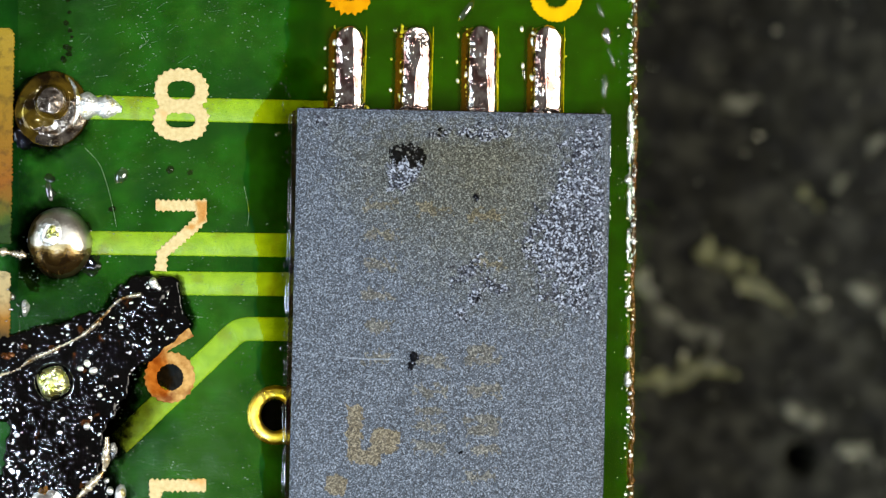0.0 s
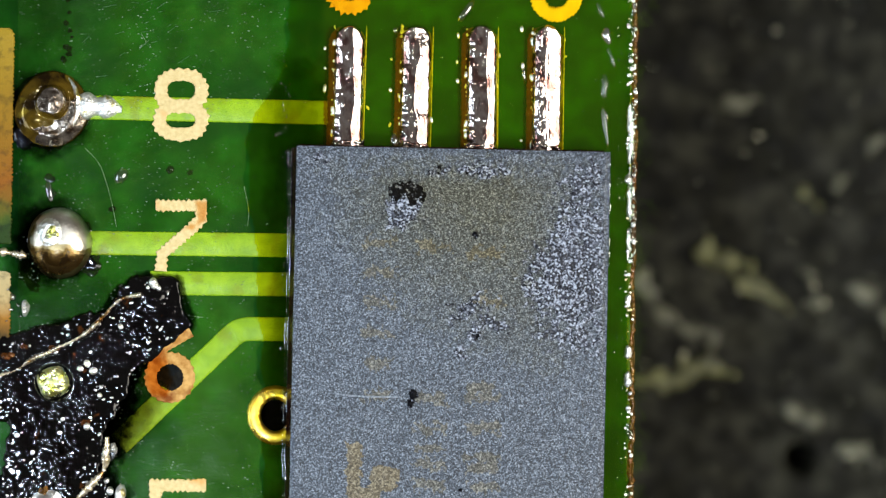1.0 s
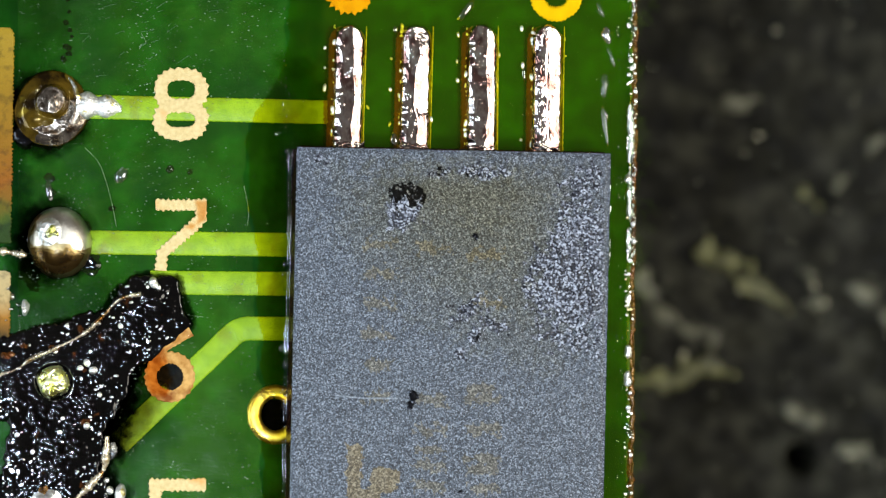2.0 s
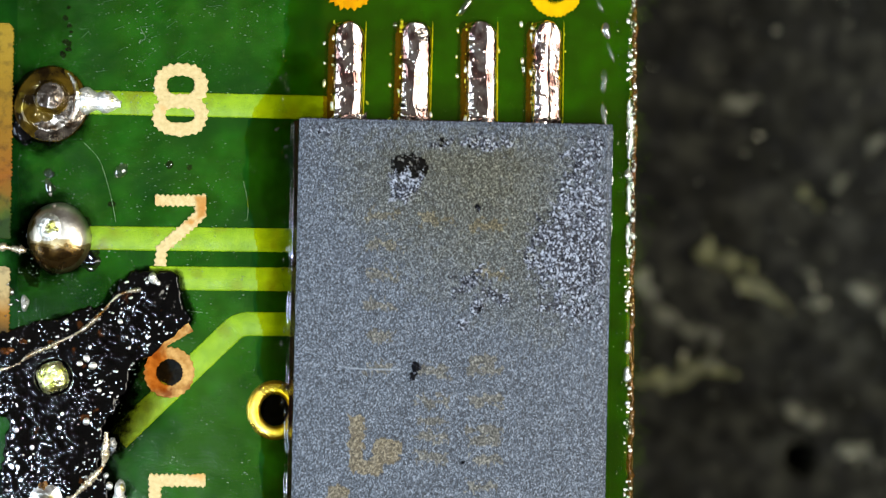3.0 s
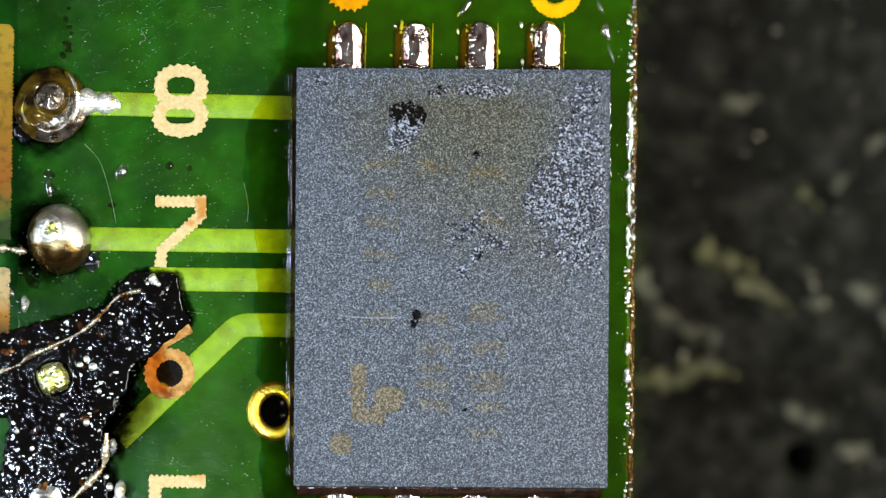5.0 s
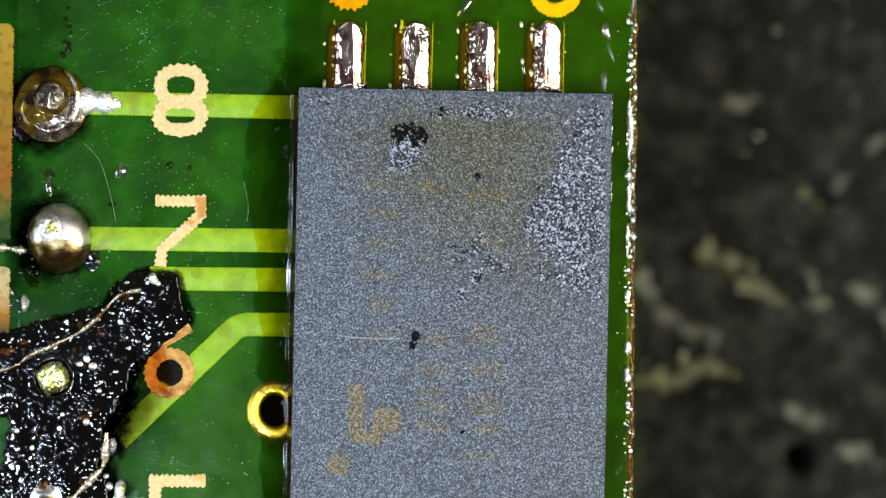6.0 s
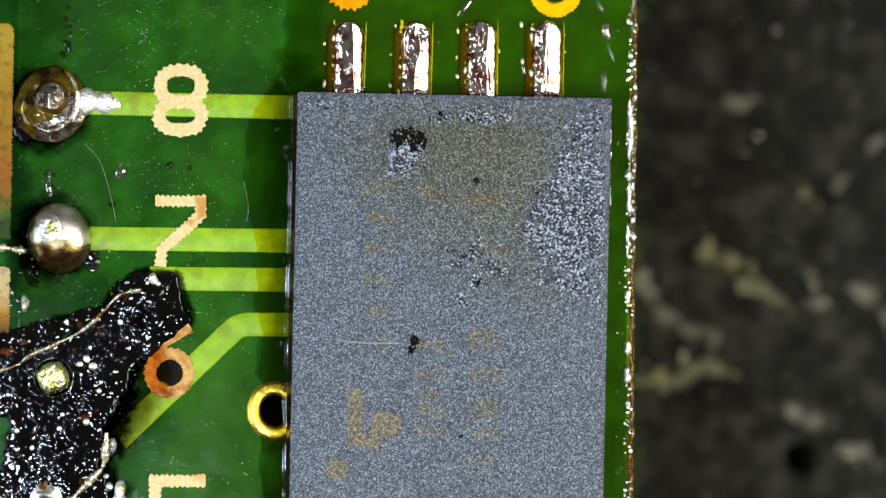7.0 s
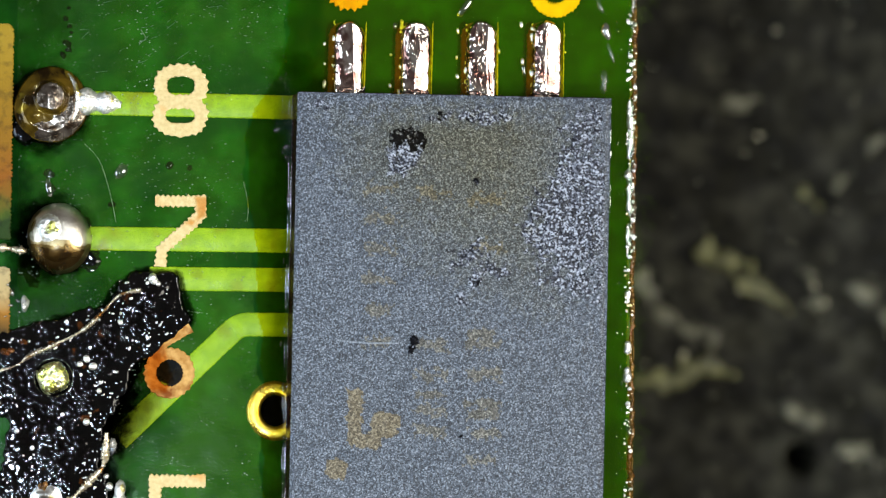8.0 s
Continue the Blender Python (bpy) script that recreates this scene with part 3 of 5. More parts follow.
def joint(x, y, r, h, seed, label, pin=16, mat=None, pin_at=(0, 0), ball=False, smoothness=1.0):
    """A soldered pin: a domed cone of solder, the pin's tip in it and the pin below the board."""
    rng = random.Random(seed)
    p = [rng.uniform(0, 6.28) for _ in range(6)]
    wob = lambda a: r * (1 + smoothness * (0.07 * math.sin(2 * a + p[0]) + 0.05 * math.sin(3 * a + p[1]) + 0.03 * math.sin(5 * a + p[2])))
    side = lambda f: math.sqrt(max(0, 1 - f ** 2.3)) if ball else 0.62 * math.sqrt(max(0, 1 - f ** 3)) + 0.38 * math.exp(-(f / 0.42) ** 2) * (1 - f)
    hgt = lambda f, a: h * side(f) * (1 + (0.04 if ball else 0.14) * f * math.sin(2 * a + p[3]) + (0.0 if ball else 0.07) * f * f * math.sin(5 * a + p[4])) - 2 * f
    ob = part("solder_joint", blob("solder_joint", x, y, wob, hgt, 22, 56), SOLDER_BALL if ball else mat or SOLDER_OLD, board, label)
    tip = blob("pin_tip", x + pin_at[0], y + pin_at[1], lambda a: pin * (1 + 0.08 * math.sin(3 * a + p[5])),
               lambda f, a: h - (11 if ball else 6) + (14 if ball else 16) * math.sqrt(max(0, 1 - f ** 4)) - (60 * smooth(0.9, 1, f)), 12, 28)
    part("pin_tip", tip, SOLDER_OLD if mat is SOLDER_DULL else mat or SOLDER_OLD, ob)
    leg = [(math.cos(a) * 22, math.sin(a) * 22) for a in np.linspace(0, 2 * math.pi, 17)[:-1]]
    verts = [at(x + u, y + v, z) for z in (-140, FLOOR + 14) for u, v in leg]
    faces = [(i, (i + 1) % 16, 16 + (i + 1) % 16, 16 + i) for i in range(16)] + [tuple(range(16)), tuple(range(31, 15, -1))]
    part("pin", raw("pin", verts, faces), SOLDER_OLD, ob)


def skirt(x, y, r, seed):
    """Burnt flux pooled round a joint."""
    d = lambda u, v: r * (1 + 0.22 * (vnoise(u, v, 34, seed) - 0.5)) + 7 * (vnoise(u, v, 9, seed + 1) - 0.5) - np.hypot(u - x, v - y)
    h = lambda u, v: 1 + (3 + 2.5 * vnoise(u, v, 16, seed + 2)) * smooth(0, 14, d(u, v))
    part("burnt_flux", field("burnt_flux", x - 1.5 * r, x + 1.5 * r, y - 1.5 * r, y + 1.5 * r, 1.7, h, lambda u, v: d(u, v) + 2), CHAR, board, "black burnt flux round a solder joint")


def stain(name, outline, mat, reach, z, seed, label, rough=14, step=2.5, most=1.0):
    """A thin tinting layer, thick inside its outline and thinning out over that many steps beyond it."""
    p = np.array(outline, float)
    lo, hi = p.min(0) - reach - rough, p.max(0) + reach + rough
    d = lambda x, y: inside(x, y, outline) + rough * (vnoise(x, y, 30, seed) - 0.5) + 0.8 * rough * (vnoise(x, y, 11, seed + 1) - 0.5) + 0.4 * rough * (vnoise(x, y, 5, seed + 2) - 0.5)
    mesh = field(name, max(lo[0], -60), hi[0], lo[1], hi[1], step, lambda x, y: z + 0 * x, lambda x, y: d(x, y) + reach)
    co = np.array([v.co[:] for v in mesh.vertices])
    x, y = co[:, 0] / G + 784, 441 - co[:, 1] / G
    mesh.attributes.new("thickness", "FLOAT", "POINT").data.foreach_set("value", most * smooth(-reach, 0.25 * reach, d(x, y)))
    part(name, mesh, mat, board, label)


def round_outline(x, y, rx, ry=None):
    return [(x + rx * math.cos(a), y + (ry or rx) * math.sin(a)) for a in np.linspace(0, 2 * math.pi, 19)[:-1]]


def leg_below(x, y, parent):
    leg = [(math.cos(a) * 22, math.sin(a) * 22) for a in np.linspace(0, 2 * math.pi, 17)[:-1]]
    verts = [at(x + u, y + v, z) for z in (-140, FLOOR + 14) for u, v in leg]
    faces = [(i, (i + 1) % 16, 16 + (i + 1) % 16, 16 + i) for i in range(16)] + [tuple(range(16)), tuple(range(31, 15, -1))]
    part("pin", raw("pin", verts, faces), SOLDER_OLD, parent)


def old_joint():
    """A wide crusted cone of solder with a raised pin, grey and wrinkled on one flank."""
    out = lambda x, y: np.hypot(x - 92, (y - 195) * 0.98) / (67 + 5 * (vnoise(x, y, 50, 801) - 0.5))
    pin = lambda x, y: np.hypot(x - 96, y - 181) + 4 * (vnoise(x, y, 16, 802) - 0.5)

    def h(x, y):
        f = out(x, y)
        wrinkle = 1.2 * vnoise(x, y, 14, 803) + 0.35 * vnoise(x, y, 6, 804)
        return 21 * np.sqrt(np.maximum(0, 1 - f ** 3)) + 3.5 * np.exp(-((f - 0.68) / 0.12) ** 2) + wrinkle - 4 * f \
            + 19 * smooth(31, 23, pin(x, y)) + 4 * smooth(22, 4, pin(x, y))
    ob = part("solder_joint", field("solder_joint", 18, 168, 118, 272, 1.8, h, lambda x, y: 1 - out(x, y)), SOLDER_DULL, board, "amber crusted solder joint with a raised silver pin")
    part("pin_tip", field("pin_tip", 60, 135, 142, 220, 1.8, lambda x, y: h(x, y) + 0.8, lambda x, y: 25 - pin(x, y)), SOLDER_SKIN, ob, "grey cut pin")
    flank = lambda x, y: np.minimum(np.minimum(30 * (0.97 - out(x, y)), pin(x, y) - 31), 0.75 * (x - 100) + 0.65 * (y - 206) + 18 * (vnoise(x + 0.6 * y, y - 0.6 * x, 31, 805) - 0.5) + 18 * (vnoise(x - 0.4 * y, y + 0.4 * x, 9, 806) - 0.5))
    part("solder_skin", field("solder_skin", 30, 170, 125, 265, 1.8, lambda x, y: h(x, y) + 0.7, flank), SOLDER_SKIN, ob, "wrinkled grey solder skin")
    # Pale ridge added so the joint's right flank shows its highlight.
    seam = curve_points([(122, 138), (134, 156), (140, 180), (139, 204), (130, 228)], 3)
    part("flank_highlight", sweep("flank_highlight", seam, 6, [(u, 5 * v) for u, v in ROUND], 1.2, 807, lambda t: max(0.08, math.sin(math.pi * t)) * (0.7 + 0.5 * float(vnoise(t * 100, 0, 12, 808))),
                              lift=lambda t: float(h(np.array(134.0), np.array(150.0 + 70 * t))) - 2), SOLDER_FROST, ob, "bright ridge holding the flank's highlight")
    leg_below(95, 190, ob)


def round_joint():
    """A ball of solder with a bright collar round its pin and brown flux baked on its foot."""
    out = lambda x, y: np.hypot(x - 106, (y - 430) * 0.89) / (58 + 4 * (vnoise(x, y, 60, 811) - 0.5))
    h = lambda x, y: 40 * np.sqrt(np.maximum(0, 1 - out(x, y) ** 2.3)) + 1.2 * vnoise(x, y, 24, 812) - 3 * out(x, y) ** 6
    ob = part("solder_joint", field("solder_joint", 40, 175, 358, 502, 1.7, h, lambda x, y: 1 - out(x, y)), SOLDER_BALL, board, "shiny silver solder ball")
    ring = lambda x, y: np.hypot((x - 94) * 1.12, y - 411) + 5 * (vnoise(x, y, 15, 813) - 0.5)
    part("collar", field("collar", 65, 124, 379, 444, 1.6, lambda x, y: h(x, y) + 0.5 + 3.5 * smooth(25, 15, ring(x, y)) - 4 * smooth(12, 8, ring(x, y)), lambda x, y: 25 - ring(x, y)),
         SOLDER_WHITE, ob, "bright solder collar")
    part("pin_tip", blob("pin_tip", 100, 412, lambda a: 11.5 * (1 + 0.12 * math.sin(3 * a)), lambda f, a: 46 - 5 * f * f + 2 * f * math.sin(3 * a), 6, 18), PIN, ob, "yellow cut pin tip")
    foot = lambda x, y: np.minimum(40 * (0.99 - out(x, y)), np.maximum(y - 443 - 0.12 * (x - 106), 62 - x) + 26 * (vnoise(x, y, 22, 814) - 0.5) + 8 * (vnoise(x, y, 7, 815) - 0.5))
    for k in range(3):
        part("baked_flux", field("baked_flux", 45, 170, 380, 500, 1.7, lambda x, y: h(x, y) + 0.7 + 0.5 * k, lambda x, y: foot(x, y) - 9 * k + 5), FLUX_BAKED, ob, "brown baked flux")
    leg_below(109, 426, ob)


def joints():
    skirt(91, 198, 68, 501)
    skirt(103, 430, 60, 511)
    stain("burnt_flux", round_outline(86, 204, 60, 62), FLUX_SOOT, 28, 3.4, 901, "soot brown flux halo round a joint", 14, 2.5, 0.8)
    stain("burnt_flux", round_outline(96, 428, 54, 62), FLUX_SOOT, 32, 3.4, 911, "soot brown flux halo round a joint", 14, 2.5, 0.9)
    # Three grey tints darken the mask's left side, in colour alone.
    stain("mask_darkening", [(30, -20), (100, -20), (98, 40), (80, 90), (60, 120), (40, 140)], MASK_DARKENING, 80, 3.5, 921, "grey darkening painted on the mask", 40, 4, 0.45)
    stain("mask_darkening", [(28, 250), (42, 260), (46, 330), (42, 400), (38, 480), (28, 500)], MASK_DARKENING, 34, 3.55, 931, "grey darkening painted on the mask", 20, 2.5, 0.75)
    stain("mask_darkening", [(28, 500), (120, 510), (190, 510), (180, 545), (60, 580), (28, 585)], MASK_DARKENING, 34, 3.6, 941, "grey darkening painted on the mask", 24, 2.5, 0.4)
    skirt(160, 468, 19, 521)
    skirt(46, 236, 26, 531)
    rng = random.Random(31)
    streak = [(122 + rng.gauss(0, 4), -10 + 13 * k + rng.gauss(0, 4), rng.uniform(2.5, 6), 541 + 7 * k) for k in range(10)]
    for x, y, r, seed in streak + [(196, 370, 6, 671), (300, 300, 6, 681), (88, 316, 7, 691), (92, 340, 8, 695), (335, 305, 4, 697)]:
        skirt(x, y, r, seed)
    old_joint()
    round_joint()
    joint(97, 676, 34, 16, 6, "dark scorched solder joint with a bright pin", 27, CHAR)
    joint(86, 902, 46, 30, 8, "bright lumpy solder joint", 20, SOLDER_FROST)
    # The bright lumps also give wet highlights a solid pale shape.
    for x, y, rx, ry, mat, label in ((80, 868, 15, 11, EDGE, "amber flux lump"), (96, 618, 12, 9, EDGE, "amber flux lump"), (16, 630, 17, 9, EDGE, "amber flux lump"), (44, 613, 9, 6, EDGE, "amber flux lump"),
                                     (213, 886, 11, 30, SOLDER_PASTE, "bright solder lump holding a wet highlight"), (202, 793, 6, 10, SOLDER_PASTE, "bright solder lump holding a wet highlight"), (274, 505, 9, 8, SOLDER_PASTE, "bright solder lump holding a wet highlight"),
                                     (136, 897, 12, 9, SOLDER_PASTE, "bright solder lump holding a wet highlight"), (46, 545, 7, 15, SOLDER_PASTE, "bright solder lump holding a wet highlight")):
        out = lambda a: (1 + 0.12 * math.sin(3 * a + x) + 0.08 * math.sin(5 * a + y)) * rx * ry / math.hypot(ry * math.cos(a), rx * math.sin(a))
        part("lump", blob("lump", x, y, out, lambda f, a: 6 + 11 * math.sqrt(max(0, 1 - f ** 2.2)) * (1 + 0.2 * math.sin(2 * a + x)) - 5 * f ** 4, 8, 24), mat, board, label)
    tail = curve_points([(112, 186), (130, 186), (160, 188), (190, 190), (216, 194)], 4)
    part("solder_tail", sweep("solder_tail", tail, 26, [(s, 22 * h) for s, h in ROUND], 0.4, 51, lambda t: (0.25 + 0.75 * smooth(0, 0.3, t)) * (1 - 0.42 * t) - 0.3 * smooth(0.85, 1, t) + 0.13 * math.sin(19 * t), lift=lambda t: 6 - 6 * t),
         SOLDER_PASTE, board, "bright solder tail on a trace end")
    part("pin_face", blob("pin_face", 97, 676, lambda a: 29 * (1 + 0.06 * math.sin(4 * a)), lambda f, a: 30 + 8 * math.cos(f * 1.5) - 14 * smooth(0.8, 1, f)
                          + 3 * f * math.sin(2 * a + 5 * f) * (1 - f), 10, 30), PIN, board, "bright cut pin face")


CHARRED = [(-200, 600), (0, 590), (60, 584), (120, 566), (185, 545), (212, 508), (240, 484), (268, 480), (312, 492), (330, 525), (344, 575), (318, 598),
           (290, 618), (272, 640), (240, 664), (228, 700), (206, 742), (188, 764), (192, 800), (178, 836), (188, 852), (204, 885), (205, 960), (160, 1050), (-200, 1100), (-200, 838), (2, 834), (13, 795), (7, 748), (-200, 742)]


def charred_patch():
    def depth(x, y):
        return inside(x, y, CHARRED) + 16 * (vnoise(x, y, 26, 61) - 0.5) + 7 * (vnoise(x, y, 9, 62) - 0.5)

    def height(x, y):
        d = depth(x, y)
        u, v = x - 0.5 * y, y + 0.5 * x
        lumps = 5 * vnoise(x, y, 110, 65) + 1.5 * vnoise(x, y, 40, 66) + 5 * bumps(u, 1.7 * v, 12, 63, -0.4, 0.26) + 3.4 * bumps(u, 1.8 * v, 7.0, 64, -0.25, 0.32) \
            + 5 * np.exp(-((x - 270) ** 2 + (y - 506) ** 2) / 500) + 9 * np.exp(-((x - 214) ** 2 + (y - 868) ** 2) / 500)
        pin = smooth(22, 36, np.hypot(x - 97, y - 676))
        return -3 + 6.8 * smooth(-2.5, 7, d) + (5 + lumps) * (0.45 * smooth(0, 8, d) + 0.55 * smooth(6, 60, d)) * (0.25 + 0.75 * pin)
    part("charred_flux", field("charred_flux", -60, 360, 470, 960, 1.5, height, lambda x, y: depth(x, y) + 3), CHAR, board, "glossy black charred flux crust")
    stain("char_halo", CHARRED[2:22], FLUX_SOOT, 7, 3.4, 951, "thin soot brown edge of the charred flux", 9, 2, 0.75)
    stain("char_halo", [(150, 640), (236, 650), (236, 700), (216, 745), (204, 780), (204, 840), (214, 890), (214, 950), (150, 950)], FLUX_SOOT, 26, 3.5, 961,
          "soot brown film thinning out beside the charred flux", 22, 2.2, 0.9)
    stain("rust_film", [(258, 650), (268, 630), (288, 640), (296, 668), (286, 692), (266, 696)], FLUX_RUST, 16, 5.3, 981, "rust brown film on a numeral", 14, 2, 0.7)


def beads():
    """Solder balls, flux bubbles and stand-in glints spattered over the crust."""
    rng = random.Random(77)
    ball = blob("bead", 784, 441, lambda a: 1.0, lambda f, a: 0.8 * math.sqrt(max(0, 1 - f * f)), 4, 10)
    count = 0
    # Tiny stretched beads, many of them in place of glints on the crust.
    while count < 200:
        x, y = rng.uniform(0, 335), rng.uniform(485, 890)
        if float(vnoise(x, y, 45, 175)) < rng.uniform(0.1, 0.75):
            continue
        if inside(np.array(x), np.array(y), CHARRED) < 8 or math.hypot(x - 97, y - 676) < 55:
            continue
        r = rng.choice((0.9, 1.1, 1.3, 1.5, 1.8, 2.3))
        ob = part("bead", ball, SOLDER_FROST, board) if count == 0 else new("bead", ball)
        ob.parent = board
        px, py, pz = at(x, y, 7 + 5 * float(vnoise(x, y, 110, 65)) + 1.5 * float(vnoise(x, y, 34, 66)))
        ob.matrix_basis = Matrix.Translation((px, py, pz)) @ pose(0, 0, 0, 0, 0, rng.gauss(30, 25)) @ Matrix.Diagonal((r * rng.uniform(1, 1.9), r, r, 1))
        count += 1
    big = blob("bead", 784, 441, lambda a: 1.0, lambda f, a: 0.9 * math.sqrt(max(0, 1 - f * f)), 7, 18)
    big.materials.append(SOLDER_WHITE)
    for x, y, r in ((144, 652, 6), (156, 643, 7), (167, 656, 8), (146, 671, 4.5), (162, 623, 4), (178, 699, 5), (171, 690, 4), (155, 754, 6.5), (113, 741, 4.5), (108, 765, 5),
                    (272, 500, 8), (282, 510, 5), (263, 509, 4), (100, 622, 5), (215, 578, 5), (60, 800, 5), (32, 770, 4), (130, 800, 4), (196, 868, 7), (190, 850, 5)):
        ob = new("bead", big)
        ob.parent = board
        ob.matrix_basis = Matrix.Translation(at(x, y, 7 + 4 * float(vnoise(x, y, 110, 65)))) @ pose(0, 0, 0, 0, 0, 40 * x) @ Matrix.Diagonal((r * 1.12, r * 0.95, r, 1))


def scratches():
    for pts in ([(150, 262), (172, 285), (184, 310), (198, 360), (206, 402)], [(250, 60), (258, 74), (256, 80)], [(432, 330), (440, 372), (438, 400)], [(300, 555), (360, 562)]):
        part("scratch", sweep("scratch", curve_points(pts, 3), 0.7, [(-1, 0), (-0.5, 1.6), (0.5, 1.6), (1, 0)], 0.3, 7), SCRATCH, board, "pale scratch in the mask")
    rng = random.Random(23)
    for _ in range(26):
        x, y, far, lean = rng.gauss(240, 60), rng.gauss(66, 40), rng.uniform(6, 26), radians(rng.gauss(-24, 14))
        part("scratch", sweep("scratch", straight_points([(x, y), (x + far * math.cos(lean), y + far * math.sin(lean))], 3), 0.45, [(-1, 3.3), (0, 3.9), (1, 3.3)], 0.1, 8), SCRATCH_FAINT, board,
             "fine hairline scratch")
    stain("brown_flux", [(190, 770), (256, 708), (274, 724), (208, 800), (190, 800)], FLUX_TAN, 44, 4.1, 131, "thin scorched brown flux film", 16, 2.5, 0.9)
    d = lambda x, y: 26 - np.hypot(x - 303, y - 668) + 10 * (vnoise(x, y, 14, 139) - 0.5)
    part("brown_flux", field("brown_flux", 270, 340, 635, 705, 2, lambda x, y: 4.1 + 0 * x, d), FLUX_DARK, board, "dark scorched flux film inside a numeral")
    stain("rust_stain", [(352, 362), (366, 362), (364, 392), (340, 410), (334, 404), (352, 388)], FLUX_RUST, 7, 6.2, 133, "rust brown stain on a numeral", 9, 1.5, 0.5)


def strands():
    for pts, w, s in (([(-10, 668), (30, 655), (60, 635), (98, 618), (150, 592), (185, 560), (215, 530), (252, 521)], 3.6, 71),
                      ([(192, 772), (190, 800), (186, 830), (165, 855), (140, 880), (110, 910)], 7, 72),
                      ([(-20, 440), (10, 446), (50, 453)], 7, 73)):
        part("strand", sweep("strand", curve_points(pts, 3), w, [(a, 9 * b) for a, b in ROUND], 1.2, s,
                             lambda t: (0.5 + 0.6 * math.sin(9 * t + s) ** 2) * (0.75 + 0.5 * float(vnoise(t * 300, s, 9, 74))), lift=lambda t: 16), WIRE, board, "tinned wire strand")


PADS = [(620, 612), (738, 731), (853, 851), (970, 966)]


POOLS = []


def pads():
    for k, (xt, xb) in enumerate(PADS):
        for y0, y1, a, b in ((46, 345, xt, xt + 1.15 * (xb - xt)), (845, 1150, xb - 9, xb - 14)):
            pts = straight_points([(a, y0), (b, y1)], 5)
            n = len(pts)

            def taper(t, n=n):
                e = min(t, 1 - t) * (n - 1) * 5 / 27
                return math.sqrt(max(0.02, 1 - (1 - min(e, 1)) ** 2))
            q = pts - np.array([5, 0])
            bare = part("pad", sweep("pad", q, 33, [(-1, -3), (-0.9, 4), (0.9, 4), (1, -3)], 1.0, 80 + k, taper), PAD, board, "tarnished copper solder pad", flat=True)
            knee = (0.42, 0.10, 0.34, 0.02)[k]
            upper = y0 < 400
            mid = lambda y: a + (b - a) * (y - y0) / (y1 - y0)

            def reach(x, y):
                """How far a point lies within the pool's outline."""
                yc = np.clip(y, y0 + 26, y1 - 26)
                return 28.5 - np.hypot(x - mid(yc), y - yc) + 2.4 * (vnoise(x, y, 8, 85 + k) - 0.5)

            def pool(x, y):
                q = (x - mid(y)) / 28.5
                right = knee + 0.5 * (vnoise(0 * x, y, 42, 86 + k) - 0.5) + 0.07 * (vnoise(0.4 * x, y, 16, 87 + k) - 0.5)
                left = -0.50 + 0.36 * (vnoise(0 * x, y, 11, 88 + k) - 0.5)
                slope = 0.37 * 28.5 * np.maximum(0, q - right) + 0.66 * 28.5 * np.maximum(0, left - q)
                still = 1 - 0.85 * smooth(right - 0.05, right + 0.2, q)
                skin = 0.55 * vnoise(x, 0.7 * y, 7, 89 + k) + 0.2 * vnoise(x, y, 3.4, 90 + k) + 1.0 * vnoise(x, y, 26, 91 + k)
                lumps = 3.4 * bumps(x, y, 8, 92 + k, -0.2, 0.5) * smooth(-0.40, -0.66, q) + 1.3 * bumps(x, y, 9, 93 + k, -1.5, 0.5)
                end = 2.2 * bumps(x, y, 6, 94 + k, -0.6, 0.5) * smooth(y0 + 26, y0 + 6, y)
                return (6 + 12 - slope + skin * still + lumps * still + end) * np.sqrt(smooth(-1.0, 7, reach(x, y)))
            lump = field("solder", min(a, b) - 32, max(a, b) + 32, y0 - 3, y1 + 3, 1.3 if upper else 2.4, pool, reach)
            middle = Vector(at((a + b) / 2, (y0 + y1) / 2))
            lump.transform(Matrix.Translation(-middle))
            wet = part("solder", lump, SOLDER, bare, "wet bright molten solder with a wrinkled brown skin")
            wet.location = middle
            POOLS.append((wet, middle, k, upper))
            part("flux_rim", sweep("flux_rim", q - np.array([26, 0]), 11, [(-1, 4.4), (0, 4.6), (1, 4.4)], 1.2, 95 + k, taper), FLUX_BROWN, bare, "amber flux rim")
            # Bright lime strip by the solder, its brightness set in the colour.
            part("lime_edge", sweep("lime_edge", pts + np.array([29.2, 0]), 0.9, [(-1, 0), (-0.6, 4.6), (0.6, 4.6), (1, 0)], 0.25, 97 + k, taper), LIME, bare, "thin bright lime yellow strip by the solder")


WET = [(512, -430), (508, -40), (514, 60), (506, 120), (480, 168), (446, 210), (436, 260), (438, 330), (446, 400), (456, 470), (452, 540), (470, 600),
       (458, 650), (470, 700), (464, 800), (470, 880), (450, 1000), (460, 1335), (1180, 1335), (1180, -430)]


def shaded_flux():
    """A tint of deeper flux and painted chip shade along the chip's side."""
    stain("shaded_flux", [(508, 120), (560, 120), (560, 960), (505, 960), (490, 700), (500, 400), (488, 250)], FLUX_CHIP_SHADE, 44, 8.6, 991, "band of deeper yellow flux and painted chip shade", 24, 4)
    stain("turbid_flux", [(585, -60), (1100, -60), (1094, 960), (600, 960)], FLUX_TURBID, 60, 8.4, 995, "turbid yellow flux round the pads", 40, 6)


